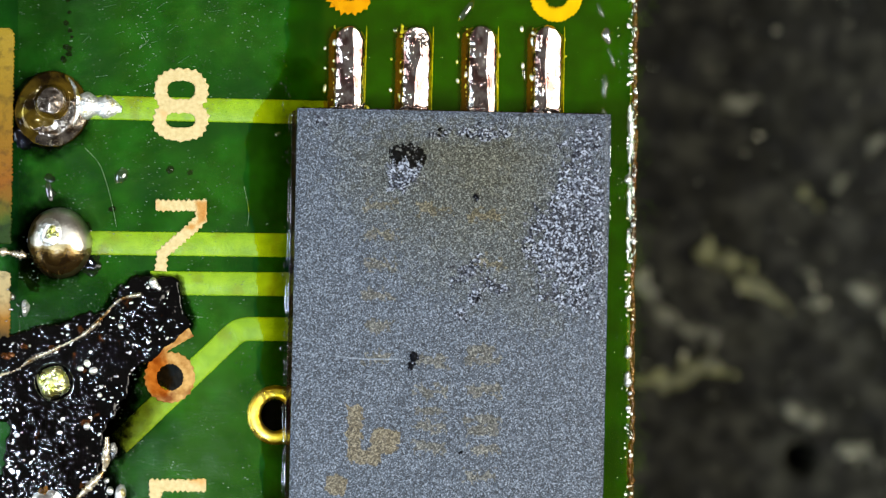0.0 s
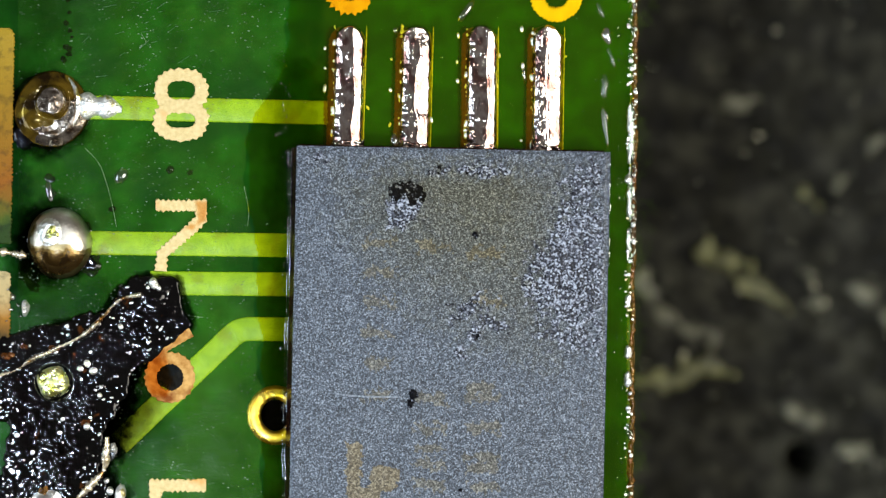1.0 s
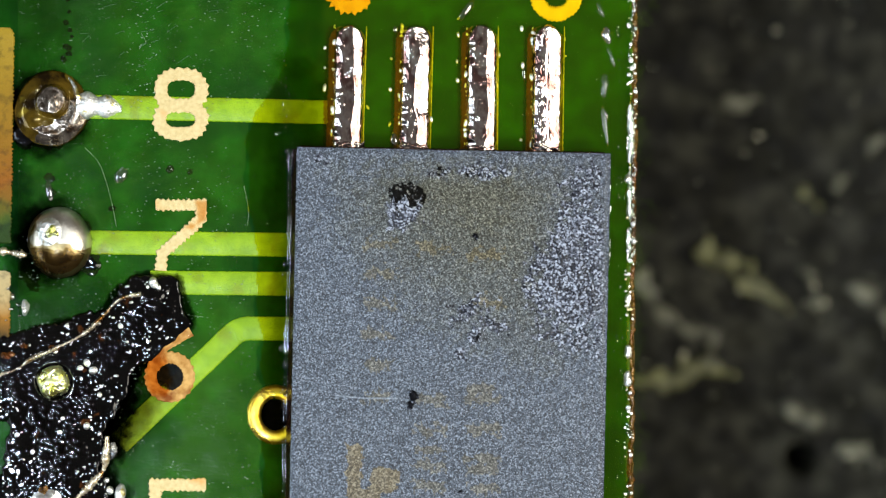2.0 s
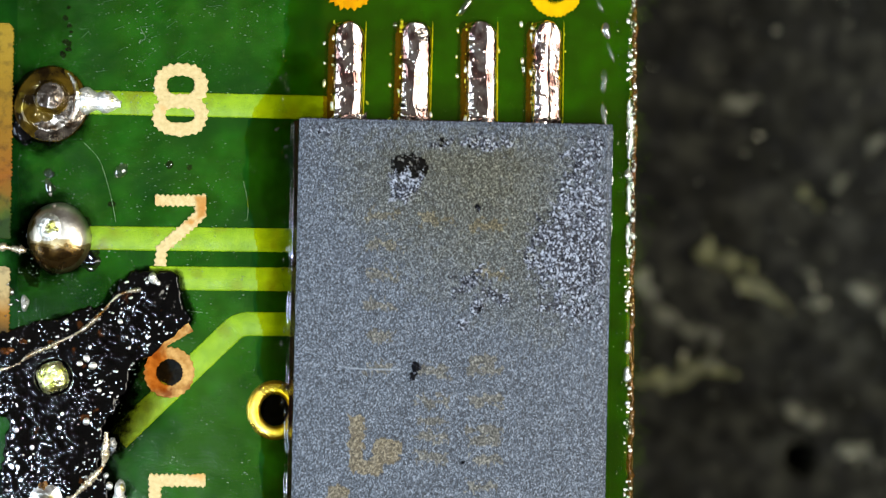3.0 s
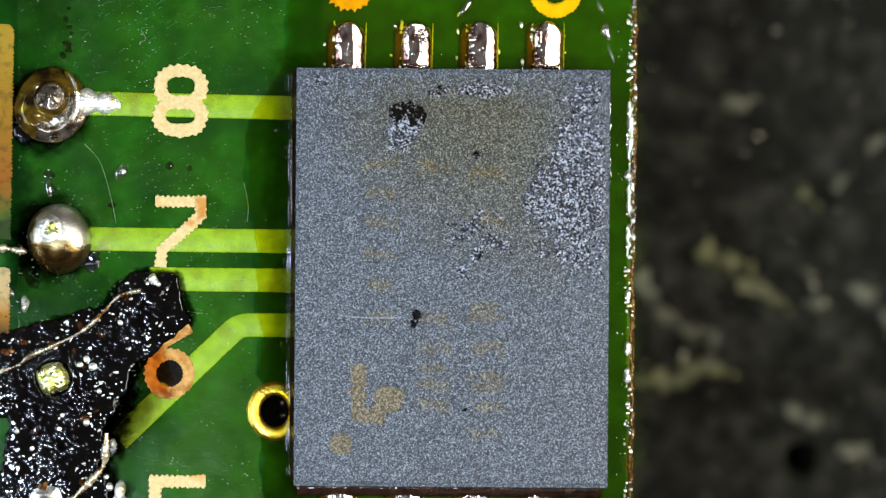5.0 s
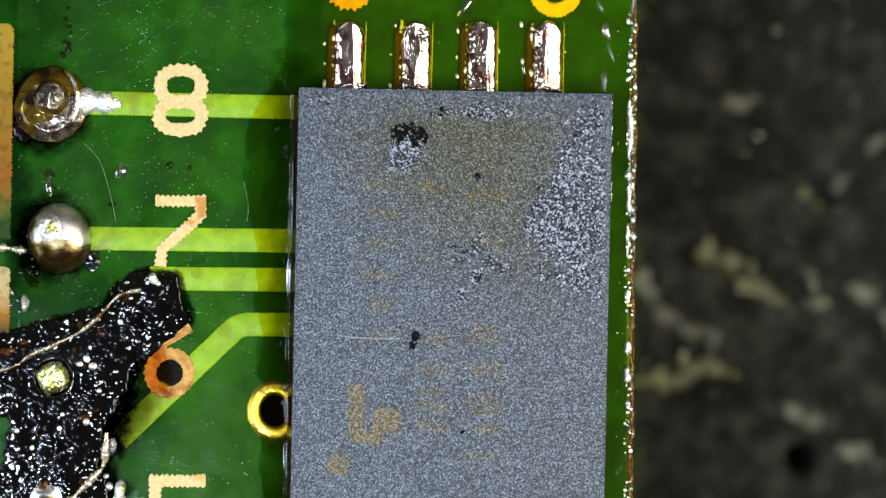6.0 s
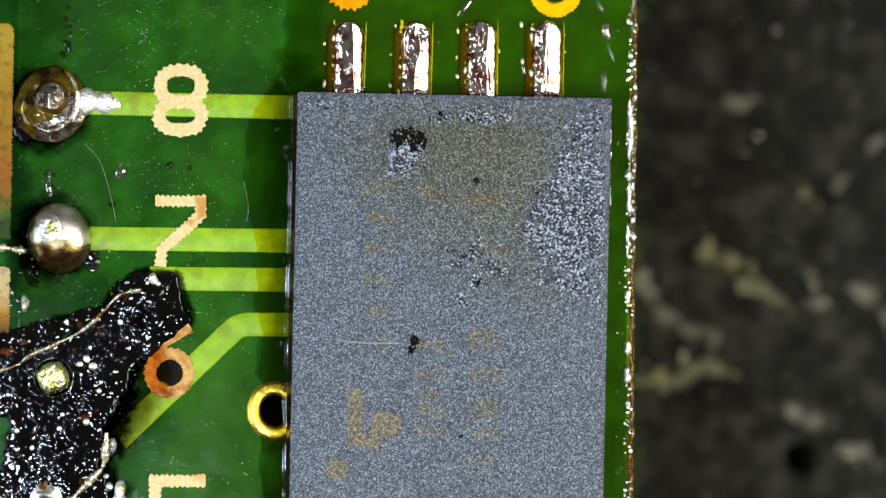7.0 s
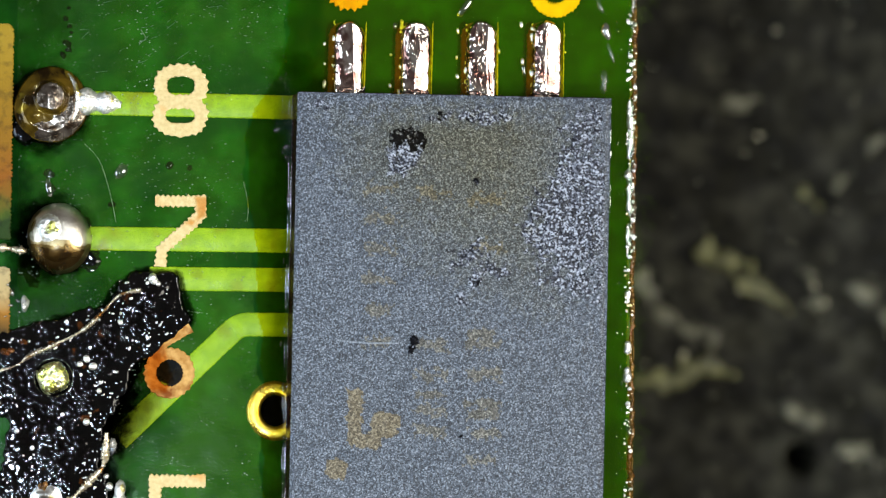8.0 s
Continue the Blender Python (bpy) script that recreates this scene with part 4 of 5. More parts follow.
def dried_flux():
    """A thin dry veil of flux outside the wet part, milky in places, with specks on it."""
    dry = lambda x, y: np.minimum(6 - inside(x, y, WET) - 14 * vnoise(x, y, 22, 191), x - 29)
    milky = (([(350, 630), (430, 610), (446, 700), (450, 940), (330, 940), (300, 830)], 70, 1.3), ([(350, 20), (450, 10), (456, 130), (380, 150)], 80, 0.35),
             ([(330, 520), (420, 525), (430, 556), (380, 560)], 45, 0.6), ([(300, 250), (420, 240), (425, 390), (330, 400)], 50, 0.3))
    mesh = field("dried_veil", 28, 520, -60, 940, 4, lambda x, y: 3.3 + 0 * x, dry)
    co = np.array([v.co[:] for v in mesh.vertices])
    x, y = co[:, 0] / G + 784, 441 - co[:, 1] / G
    thick = 0.36 + 0.3 * (vnoise(x, y, 60, 192) - 0.5) + 0.5 * (vnoise(0.3 * (0.9 * x - 0.42 * y), 0.42 * x + 0.9 * y, 9, 198) - 0.5) * vnoise(x, y, 90, 199)
    for k, (outline, soft, most) in enumerate(milky):
        thick += most * 0.5 * smooth(-soft, 0.3 * soft, inside(x, y, outline) + soft * (vnoise(x, y, 40, 193 + k) - 0.5)) * (0.6 + 0.8 * vnoise(x, y, 16, 197))
    mesh.attributes.new("thickness", "FLOAT", "POINT").data.foreach_set("value", np.clip(thick * smooth(0, 5, dry(x, y)), 0, 1))
    part("dried_veil", mesh, FLUX_VEIL, board, "thin dry veil of flux on the mask")
    ob = part("dried_flux", field("dried_flux", 28, 520, -60, 940, 6, lambda x, y: 3.9 + 0 * x, dry), HAZE, board, "pale specks of dried flux")
    tagged(ob, kind="stuff")


def pad_edge_beads():
    rng = random.Random(41)
    # White beads stand in for the broken highlight on the pools' edges.
    ball = blob("bead", 784, 441, lambda a: 1.0, lambda f, a: 0.9 * math.sqrt(max(0, 1 - f * f)), 4, 10)
    ball.materials.append(SOLDER_WHITE)
    for k, (xt, xb) in enumerate(PADS):
        for i in range(26):
            y = rng.uniform(44, 262)
            far = i > 22
            x = xt + (xb - xt) * (y - 46) / 300 + (rng.gauss(-44, 2) if far else rng.gauss(31, 1.5) if i > 20 else rng.gauss(-27, 1.2))
            r = rng.uniform(2.2, 3.6) if far else rng.choice((0.8, 1.1, 1.4, 1.8, 2.3, 3.2))
            ob = new("bead", ball)
            ob.parent = board
            ob.matrix_basis = Matrix.Translation(at(x, y, 4.5)) @ pose(0, 0, 0, 0, 0, rng.gauss(0, 14)) @ Matrix.Diagonal((r, r * rng.uniform(1, 2.4), r, 1))


def flux():
    d = lambda x, y: inside(x, y, WET) + 10 * (vnoise(x, y, 30, 101) - 0.5)
    h = lambda x, y: 4.2 + (0.6 + 2.4 * vnoise(x, y, 150, 103) + 0.9 * vnoise(x, y, 45, 104)) * smooth(0, 110, d(x, y))
    part("wet_flux", field("wet_flux", 430, 1126, -425, 1330, 3, h, lambda x, y: np.minimum(d(x, y) + 2, EDGE_X(y) - 8 - x)), FLUX, board, "wet yellowish flux film")
    ys = np.arange(-420, 1330, 3.5)
    q = np.stack([EDGE_X(ys) - 6 + 5 * (vnoise(ys, 0 * ys, 12, 110) - 0.5), ys], 1)
    part("resin_edge", sweep("resin_edge", q, 5.5, [(u, 7 * h - 5) for u, h in ROUND], 0.7, 107,
                             lift=lambda t: -4 + 6 * float(vnoise(t * 1750, 0, 34, 108)) + 4 * float(vnoise(t * 1750, 0, 11, 109))), EDGE, board, "glossy amber resin bead on the rim")


def rim_glints():
    # Bright metal strips added to hold the blown-out highlights of the rim.
    for y0, y1, seed in ((180, 300, 163), (298, 395, 164), (402, 452, 165), (520, 548, 166), (610, 640, 167), (655, 690, 168)):
        ys = np.arange(y0, y1, 3.0)
        q = np.stack([EDGE_X(ys) - 13 + 4 * (vnoise(ys, 0 * ys, 16, seed) - 0.5), ys], 1)
        part("rim_highlight", sweep("rim_highlight", q, 6.5, [(u, 8 * h) for u, h in ROUND], 0.8, seed,
                                 lambda t: max(0.05, min(1, 6 * t, 6 * (1 - t)) * (0.45 + 0.8 * float(vnoise(t * (y1 - y0), 0, 12, seed + 20)))), lift=lambda t: 4), SOLDER_WHITE, board,
             "bright strip standing in for highlights on the board rim")
    # Small metal domes added as the rim's white sparkle.
    along = lambda x, y: smooth(0.36, 0.5, vnoise(0 * x, y, 90, 151) + 0.12 - 0.30 * smooth(430, 520, y)) * smooth(12, 7, np.abs(x - EDGE_X(y) + 11 - 4 * vnoise(0 * x, y, 40, 152)))
    for cell, seed, least in ((6.5, 153, -0.5), (10.5, 155, -0.6)):
        h = lambda x, y: 5 + 4 * vnoise(0 * x, y, 34, 154) + 0.9 * cell * bumps(x, y, cell, seed, least, 0.55)
        keep = lambda x, y: np.minimum(bumps(x, y, cell, seed, least, 0.55) * along(x, y) - 0.05, EDGE_X(y) - 2 - x)
        part("rim_glints", field("rim_glints", 1096, 1134, -20, 905, 1.3, h, keep), SOLDER_FROST, board, "bright domes standing in for glints along the board rim")


def droplets():
    rng = random.Random(12)
    verts, faces = [], []

    def drop(x, y, r, h, e=1.0, turn=0.0):
        base = len(verts)
        over = 3.5 if x > 440 else 0.0
        verts.append(at(x, y, 5 + h + over))
        for ring, f in enumerate((0.5, 0.85, 1.0)):
            for s in range(8):
                a = math.pi * s / 4
                u, v = r * f * math.cos(a) * e, r * f * math.sin(a)
                verts.append(at(x + u * math.cos(turn) - v * math.sin(turn), y + u * math.sin(turn) + v * math.cos(turn), 3 + (2 + h) * math.sqrt(1 - f * f) + over))
        for s in range(8):
            t = (s + 1) % 8
            faces.append((base, base + 1 + s, base + 1 + t))
            for ring in range(2):
                o = base + 1 + 8 * ring
                faces.append((o + s, o + 8 + s, o + 8 + t, o + t))
    marks = ((262, 372, 115, 250), (262, 372, 345, 485), (250, 365, 570, 715), (255, 372, 840, 900))
    count = 0
    while count < 620:
        x, y = rng.uniform(28, 520), rng.uniform(-30, 900)
        if vnoise(x, y, 55, 171) + 0.5 * vnoise(x, y, 18, 172) < rng.uniform(0.4, 1.15) or any(a < x < b and c < y < d for a, b, c, d in marks):
            continue
        drop(x, y, rng.choice((0.5, 0.6, 0.7, 0.8, 0.9, 1.1, 1.3, 1.9)), rng.uniform(0.6, 2.0), rng.uniform(1, 2.2), rng.gauss(2.4, 0.6))
        count += 1
    for cx, cy, sx, sy, n in ((395, 690, 45, 60, 420), (400, 110, 60, 45, 260), (420, 470, 50, 60, 240), (330, 800, 50, 40, 200), (215, 560, 50, 25, 160)):
        for _ in range(n):
            x, y = rng.gauss(cx, sx), rng.gauss(cy, sy)
            if abs(y - 582) < 24 and x > 410 or abs(y - 434) < 24 or abs(y - 503) < 24 or abs(0.69 * (x - 210) + 0.7235 * (y - 786)) < 24 and x < 430:
                continue
            drop(x, y, rng.choice((0.5, 0.6, 0.7, 0.9)), rng.uniform(0.5, 1.2), rng.uniform(1, 2), rng.gauss(2.4, 0.8))
    for _ in range(160):
        x, y = rng.uniform(500, 1105), rng.uniform(-30, 900)
        drop(x, y, rng.choice((1.4, 1.8, 2.4)), rng.uniform(1, 3), rng.uniform(1, 1.6), rng.uniform(0, 3))
    for x, n, grow in ((506, 45, 1.0), (1096, 40, 0.8), (1119, 330, 1.35)):
        for _ in range(n):
            y = rng.uniform(-10, 900)
            if n > 200 and vnoise(y, 0, 60, 140) < (0.32 if y < 470 else 0.62):
                continue
            drop(x - (0.0085 * (y - 300) if n > 200 else 0) + rng.gauss(0, 3.5), y, grow * rng.uniform(1.6, 3.6), grow * rng.uniform(2, 4), rng.uniform(1, 2.4), 1.57)
    ob = part("droplet_spray", raw("droplet_spray", verts, faces), SPRAY, board, "tiny clear flux droplets")
    tagged(ob, kind="stuff")
    for x, y, r, e, turn in ((215, 312, 12, 1.3, 2.2), (700, 54, 6, 1.4, 1.57), (927, 130, 5, 3.5, 1.5), (45, 545, 8, 1.6, 1.2), (88, 340, 8, 2.2, 1.4), (698, 250, 9, 1.8, 1.5), (825, 20, 8, 3.0, 2.2), (1073, 205, 4, 3.0, 1.4), (490, 239, 5, 1, 0)):
        rr = lambda a: r * e / math.hypot(math.cos(a - turn), e * math.sin(a - turn))
        part("flux_drop", blob("flux_drop", x, y, rr, lambda f, a: 8 + 0.26 * r * math.cos(f * math.pi / 2) - 5 * f ** 3, 10, 28), DROP, board, "clear glossy flux drop")
    for x, y, r, e, turn, mat in ((1073, 64, 8.5, 1.8, 1.35, MILK_DROP), (1070, 152, 8, 2.9, 1.62, SOFT_DROP), (1062, 20, 6, 2.6, 1.2, SOFT_DROP), (1082, 104, 5, 4.2, 1.25, SOFT_DROP)):
        out = lambda a: r * e / math.hypot(math.cos(a - turn), e * math.sin(a - turn)) * (1 + 0.12 * math.sin(3 * a + x))
        part("flux_drop", blob("flux_drop", x, y, out, lambda f, a: 9 + 0.42 * r * math.cos(f * math.pi / 2) - 3 * f ** 3, 10, 28), mat, board, "milky bright flux drop")
    for x, y, r in ((16, 512, 4), (24, 526, 6), (32, 540, 4), (20, 548, 5), (36, 560, 3), (12, 568, 3)):
        out = lambda a: r * (1 + 0.25 * math.sin(2 * a + y))
        part("flux_drop", blob("flux_drop", x, y, out, lambda f, a: 6 + 0.7 * r * math.cos(f * math.pi / 2) - 4 * f ** 3, 6, 16), MILK_DROP, board, "milky bright flux drop")
    for path, w in (([(1066, 190), (1070, 222), (1076, 262)], 5), ([(196, 784), (200, 800), (196, 815)], 9)):
        part("flux_smear", sweep("flux_smear", curve_points(path, 3), w, [(u, 3.2 * h) for u, h in ROUND], 0.5, 9,
                                 lambda t: max(0.05, math.sin(math.pi * min(max(t, 0.02), 0.98) ** 0.7) ** 0.8), lift=lambda t: 5), SOFT_DROP, board, "pale smear of flux")


substrate()
solder_mask()
traces()
numerals()
through_hole()
joints()
charred_patch()
beads()
strands()
scratches()
pads()
pad_edge_beads()
flux()
shaded_flux()
dried_flux()
rim_glints()
droplets()

# ---- the chip: 6 by 8 mm, origin at the centre of its foot ----
chip = tagged(new("memory_chip"), "grey black square-cornered chip with worn faint markings on solder pads", "microchip")
CW, CH, CT = 271.5, 362.0, 62.0      # half width, half length, thickness in steps


# Besides each grain's own shade, the palest stops hold painted sparkle.
EPOXY = speckle("moulded_epoxy", ((0.0, (0.008, 0.009, 0.013)), (0.30, (0.024, 0.028, 0.037)), (0.52, (0.054, 0.065, 0.086)), (0.72, (0.110, 0.132, 0.172)), (0.87, (0.29, 0.33, 0.40))),
                0.017, 0.28, 0.48, 0.012, 0.34, 1.5, 0.2)
SOOT = speckle("soot_blot", ((0.0, (0.001, 0.001, 0.002)), (0.74, (0.004, 0.004, 0.006)), (0.80, (0.03, 0.033, 0.05)), (0.88, (0.22, 0.24, 0.31))), 0.036, 0.4, 0.6, 0.02, 0.08, 1.4, 0.2)
GRAINS = speckle("glassy_grains", ((0.0, (0.003, 0.003, 0.005)), (0.44, (0.016, 0.017, 0.025)), (0.60, (0.080, 0.088, 0.120)), (0.86, (0.40, 0.44, 0.54))), 0.030, 0.2, 0.35, 0.02, 0.26, 1.5, 0.2)
SCRAPE = material("scraped_epoxy", (0.10, 0.12, 0.15), (0.30, 0.34, 0.40), 0.4, cell=0.03, crisp=(0.4, 0.6))
FAINT = speckle("worn_marking", ((0.0, (0.013, 0.012, 0.010)), (0.30, (0.040, 0.038, 0.031)), (0.52, (0.085, 0.081, 0.072)), (0.72, (0.146, 0.141, 0.126)), (0.87, (0.31, 0.30, 0.26))), 0.022, 0.3, 0.5, 0.012, 0.32, 1.5, 0.25)
PRINT = speckle("laser_marking", ((0.0, (0.024, 0.019, 0.012)), (0.30, (0.070, 0.056, 0.034)), (0.6, (0.150, 0.122, 0.076)), (0.87, (0.31, 0.27, 0.19))), 0.022, 0.35, 0.55, 0.012, 0.3, 1.5, 0.25)


def chip_parts():
    off = lambda v: (v[0] + 784, 441 - v[1])

    def local(u, v):
        return u + 784, v + 441

    def top(x, y):
        u, v = x - 784, y - 441
        grain = 1.7 * vnoise(u, v, 3.6, 201) + 0.4 * vnoise(u, v, 8, 202) + 1.6 * bumps(u, v, 6, 206, -1.2, 0.45)
        rim = smooth(0, 5, np.minimum(CW - np.abs(u), CH - np.abs(v)))
        return CT - 3 + grain * rim - 3 * (1 - rim)
    mesh = field("body", 784 - CW, 784 + CW, 441 - CH, 441 + CH, 2.35, top)
    xs = np.array([v.co[:] for v in mesh.vertices])
    body = part("body", mesh, EPOXY, chip, "grey sandy moulded epoxy top")
    w, h = CW * G, CH * G
    x1, y0 = xs[:, 0].max(), xs[:, 1].min()
    bm = bmesh.new()
    bmesh.ops.create_cube(bm, size=1.0, matrix=Matrix.Translation(((x1 - w) / 2, (y0 + h) / 2, (CT - 6) / 2 * G + 2 * G))
                          @ Matrix.Diagonal((x1 + w, h - y0, (CT - 7) * G, 1)))
    part("side", bm, EPOXY, body, flat=True)
    for s in (-1, 1):
        for k in range(4):
            bm = bmesh.new()
            bmesh.ops.create_cube(bm, size=1.0, matrix=Matrix.Translation(((k - 1.5) * 117 * G, s * (CH - 28) * G, 2 * G)) @ Matrix.Diagonal((46 * G, 50 * G, 4 * G, 1)))
            part("contact", bm, GOLD, chip, "flat metal contact")

    # Flux on the long sides, near black to hold the shade there too.
    for s, width, tall, seed in ((-1, 9, 50, 211), (1, 4, 34, 212)):
        q = np.array([local(s * (CW + width * 0.4), v) for v in np.arange(-CH + 2, CH - 2, 5)])
        lips = [(-1, 0), (-0.9, 0.25), (-0.4, 0.45), (0.1, 0.8), (0.5, 1.0), (1, 1.0), (1, 0)]
        lips = [(u * s * -1, tall * h - 12) for u, h in lips]
        part("dark_fillet", sweep("dark_fillet", q, width, lips, 1.0, seed, lift=lambda t: 4 * float(vnoise(t * 700, 0, 40, seed))), HOLE, chip, "dark glossy fillet of flux and painted shade on the side")

    # Same dark colour for flux and chip shade along the short edges.
    for s, width, seed in ((-1, 3.5, 213), (1, 17, 214)):
        q = np.array([local(u, s * (CH + width * 0.6)) for u in np.arange(-CW + 2, CW - 2, 5)])
        part("dark_fillet", sweep("dark_fillet", q, width, [(-1, -16), (-0.9, -8), (-0.4, 2), (0.4, 2), (0.9, -8), (1, -16)], 1.0, seed, lift=lambda t: 3 * float(vnoise(t * 540, 0, 30, seed))),
             HOLE, chip, "dark glossy strip of flux and painted shade along the edge")

    for s, gap, up in ((-1, 12, 16), (-1, 17, 8), (1, 3, 30)):
        q = np.array([local(s * (CW + gap) + 2.5 * float(vnoise(v, gap, 60, 220)), v) for v in np.arange(-CH + 8, CH - 8 if s < 0 else -160, 5)])
        part("flux_line", sweep("flux_line", q, 2.4, [(a, 2.2 * b) for a, b in ROUND], 0.3, 215, lambda t: max(0.04, 2.4 * float(vnoise(t * 700, gap, 26, 221)) - 1.1),
                                lift=lambda t: up + 5 * float(vnoise(t * 700, 0, 50, 222))), DROP, chip, "shiny flux line along the side")

    for k, u0 in enumerate((-183, -67, 48, 163)):
        cu, cv = local(u0, -CH - 7)
        d = lambda x, y: np.minimum(25 - np.abs(x - cu) + 8 * (vnoise(x, y, 9, 230 + k) - 0.5), 8 - np.abs(y - cv) + 7 * (vnoise(x, y, 7, 240 + k) - 0.5))
        h = lambda x, y: -12 + 9 * np.sqrt(smooth(0, 5, d(x, y))) + 9 * bumps(x, y, 11, 250 + k, 0.0, 0.55) - 0.5 * (y - cv) - 0.3 * (x - cu)
        part("solder_fillet", field("solder_fillet", cu - 32, cu + 32, cv - 16, cv + 11, 1.2, h, d), SOLDER, chip, "bright molten solder wetting the edge")

    def patch(name, outline, mat, label, wob, seed, lift=1.4, step=2.35):
        p = np.array(outline, float)
        lo, hi = p.min(0) - wob, p.max(0) + wob
        d = lambda x, y: inside(x, y, outline) + wob * 2 * (vnoise(x, y, 5, seed) - 0.5) + wob * (vnoise(x, y, 13, seed + 1) - 0.5)
        part(name, field(name, lo[0], hi[0], lo[1], hi[1], step, lambda x, y: top(x, y) + lift - 3 * smooth(3, -1, d(x, y)), d), mat, body, label)

    def box(u0, v0, u1, v1):
        return [local(u0, v0), local(u1, v0), local(u1, v1), local(u0, v1)]
    def spot(x, y):
        """A point of the top by the board's drawing, as the chip first lies."""
        u, v = (x - 795) * 0.983, (y - 566) * 0.983
        c, q = math.cos(radians(1.2)), math.sin(radians(1.2))
        return local(u * c + v * q, v * c - u * q)

    def ring(x, y, rx, ry):
        return [spot(x + rx * math.cos(a), y + ry * math.sin(a)) for a in np.linspace(0, 6.28, 15)[:-1]]

    def grains(outline, scatter, seed, tall=3.0, cell=4.0, sparse=0.0, label="patch of glassy grains"):
        p = np.array(outline, float)
        lo, hi = np.maximum(p.min(0) - scatter, (784 - CW + 6, 441 - CH + 6)), np.minimum(p.max(0) + scatter, (784 + CW - 6, 441 + CH - 6))
        d = lambda x, y: np.clip(inside(x, y, outline), -99, scatter) - sparse + 2 * scatter * (vnoise(x, y, 6, seed) - 0.5) + scatter * (vnoise(x, y, 22, seed + 1) - 0.5)
        h = lambda x, y: CT - 1.2 + 1.2 * vnoise(x, y, 14, seed + 4) + (tall * bumps(x, y, cell, seed + 2, -0.3, 0.5) + 0.7 * tall * bumps(y, x, 0.7 * cell, seed + 3, -0.9, 0.45)) * smooth(-2, 5, d(x, y)) + 1.6 * smooth(-3, 4, d(x, y))
        part("grain_patch", field("grain_patch", lo[0], hi[0], lo[1], hi[1], 1.2, h, d), GRAINS, body, label)

    grains([spot(*q) for q in ((985, 340), (1030, 310), (1068, 320), (1072, 430), (1066, 515), (1010, 520), (955, 495), (930, 440), (948, 385))], 30, 341)
    grains([spot(*q) for q in ((1000, 250), (1050, 215), (1072, 230), (1070, 340), (1000, 345), (975, 300))], 30, 345, 2.4, 4.0, 10)
    grains([spot(*q) for q in ((945, 500), (1060, 520), (1064, 560), (1000, 565), (950, 540))], 24, 347, 2.4, 4.0, 11)
    grains(ring(850, 236, 56, 14), 16, 351)
    grains(ring(775, 238, 22, 8), 10, 356)
    grains(ring(716, 312, 34, 28), 13, 361)
    grains(ring(835, 482, 50, 32), 20, 371, 2.6, 4.0, 10)
    grains(ring(880, 510, 34, 22), 16, 375, 2.6, 4.0, 9)
    grains(ring(815, 560, 12, 14), 8, 377, 2.6, 4.0, 2)
    grains(ring(843, 524, 10, 18), 6, 391)
    grains(ring(560, 215, 40, 14), 16, 394, 2.2, 4.0, 11)
    part("scratch", sweep("scratch", curve_points([spot(*q) for q in ((595, 630), (640, 635), (705, 636))], 3), 1.4, [(-1, 0), (-0.5, 1.2), (0.5, 1.2), (1, 0)], 0.5, 3,
                          lift=lambda t: CT + 0.5), SCRAPE, body, "faint pale scratch")
    part("scratch", sweep("scratch", curve_points([spot(*q) for q in ((1038, 704), (1046, 694), (1053, 684))], 2), 1.2, [(-1, 0), (-0.5, 1.2), (0.5, 1.2), (1, 0)], 0.8, 5,
                          lift=lambda t: CT + 0.5), SCRAPE, body, "faint pale scratch")
    for x, y, rx, ry in ((775, 237, 17, 6), (846, 238, 24, 9)):
        patch("soot_blot", ring(x, y, rx, ry), SOOT, "black soot blot", 7, 309 + int(x), 1.8)
    patch("logo", [spot(*q) for q in ((612, 715), (641, 713), (643, 788), (654, 792), (660, 757), (690, 754), (710, 768), (706, 802), (682, 804), (664, 826), (640, 822), (612, 817))],
          PRINT, "faint tan logo shape", 5, 301)
    # No recess here: black patches on the top paint the pits' shade.
    for k, hollow in enumerate((ring(732, 632, 8, 9), ring(728, 649, 6, 9), ring(843, 527, 6, 10), ring(842, 350, 5, 5), ring(815, 802, 5, 5))):
        patch("pit", hollow, SOOT, "small pit drawn as a dark patch", 4, 401 + k, 3.5, 1.2)
    # Nested films turn the upper chip warmer and a little darker.
    for k in range(4):
        patch("warm_tint", [spot(825 + (1 - 0.2 * k) * (x - 795), 222 + (1 - 0.22 * k) * (y - 222)) for x, y in ((545, 222), (1025, 222), (1028, 470), (960, 600), (800, 560), (660, 470), (560, 360))],
              WARM_TINT, "thin warm tint over the upper part", 40, 413 + 2 * k, 2.0 + 0.3 * k)
    patch("pin_mark", [local(-192 + 22 * math.cos(a), 291 + 21 * math.sin(a)) for a in np.linspace(0, 6.28, 14)[:-1]], PRINT, "faint tan pin mark", 4, 305)
    patch("soot_blot", [local(-77 + 36 * math.cos(a), -277 + 28 * math.sin(a)) for a in np.linspace(0, 6.28, 14)[:-1]], SOOT, "black soot blot", 6, 309, 1.0)
    rng = random.Random(8)
    rows = ((-121, 31, (-198, -146, -92, -40, 14, 68)), (-27, 31, (-190, 72, 124, 158, 186, 224)), (63, 33, (-182, -100, 54, 70, 122, 172, 192, 224, 270)))
    for u, half, vs in rows:
        for k, v in enumerate(vs):
            patch("marking", box(u - half, v - 12, u + half * rng.uniform(0.8, 1), v + 12), FAINT, "", 10, 320 + k, 0.2)


chip_parts()

# ---- the steel tool that nudges the chip, tip at its origin, shank along +x ----
tool = tagged(new("steel_tweezers"), "bright steel tweezers nudging the lower edge of the chip", "tweezers")


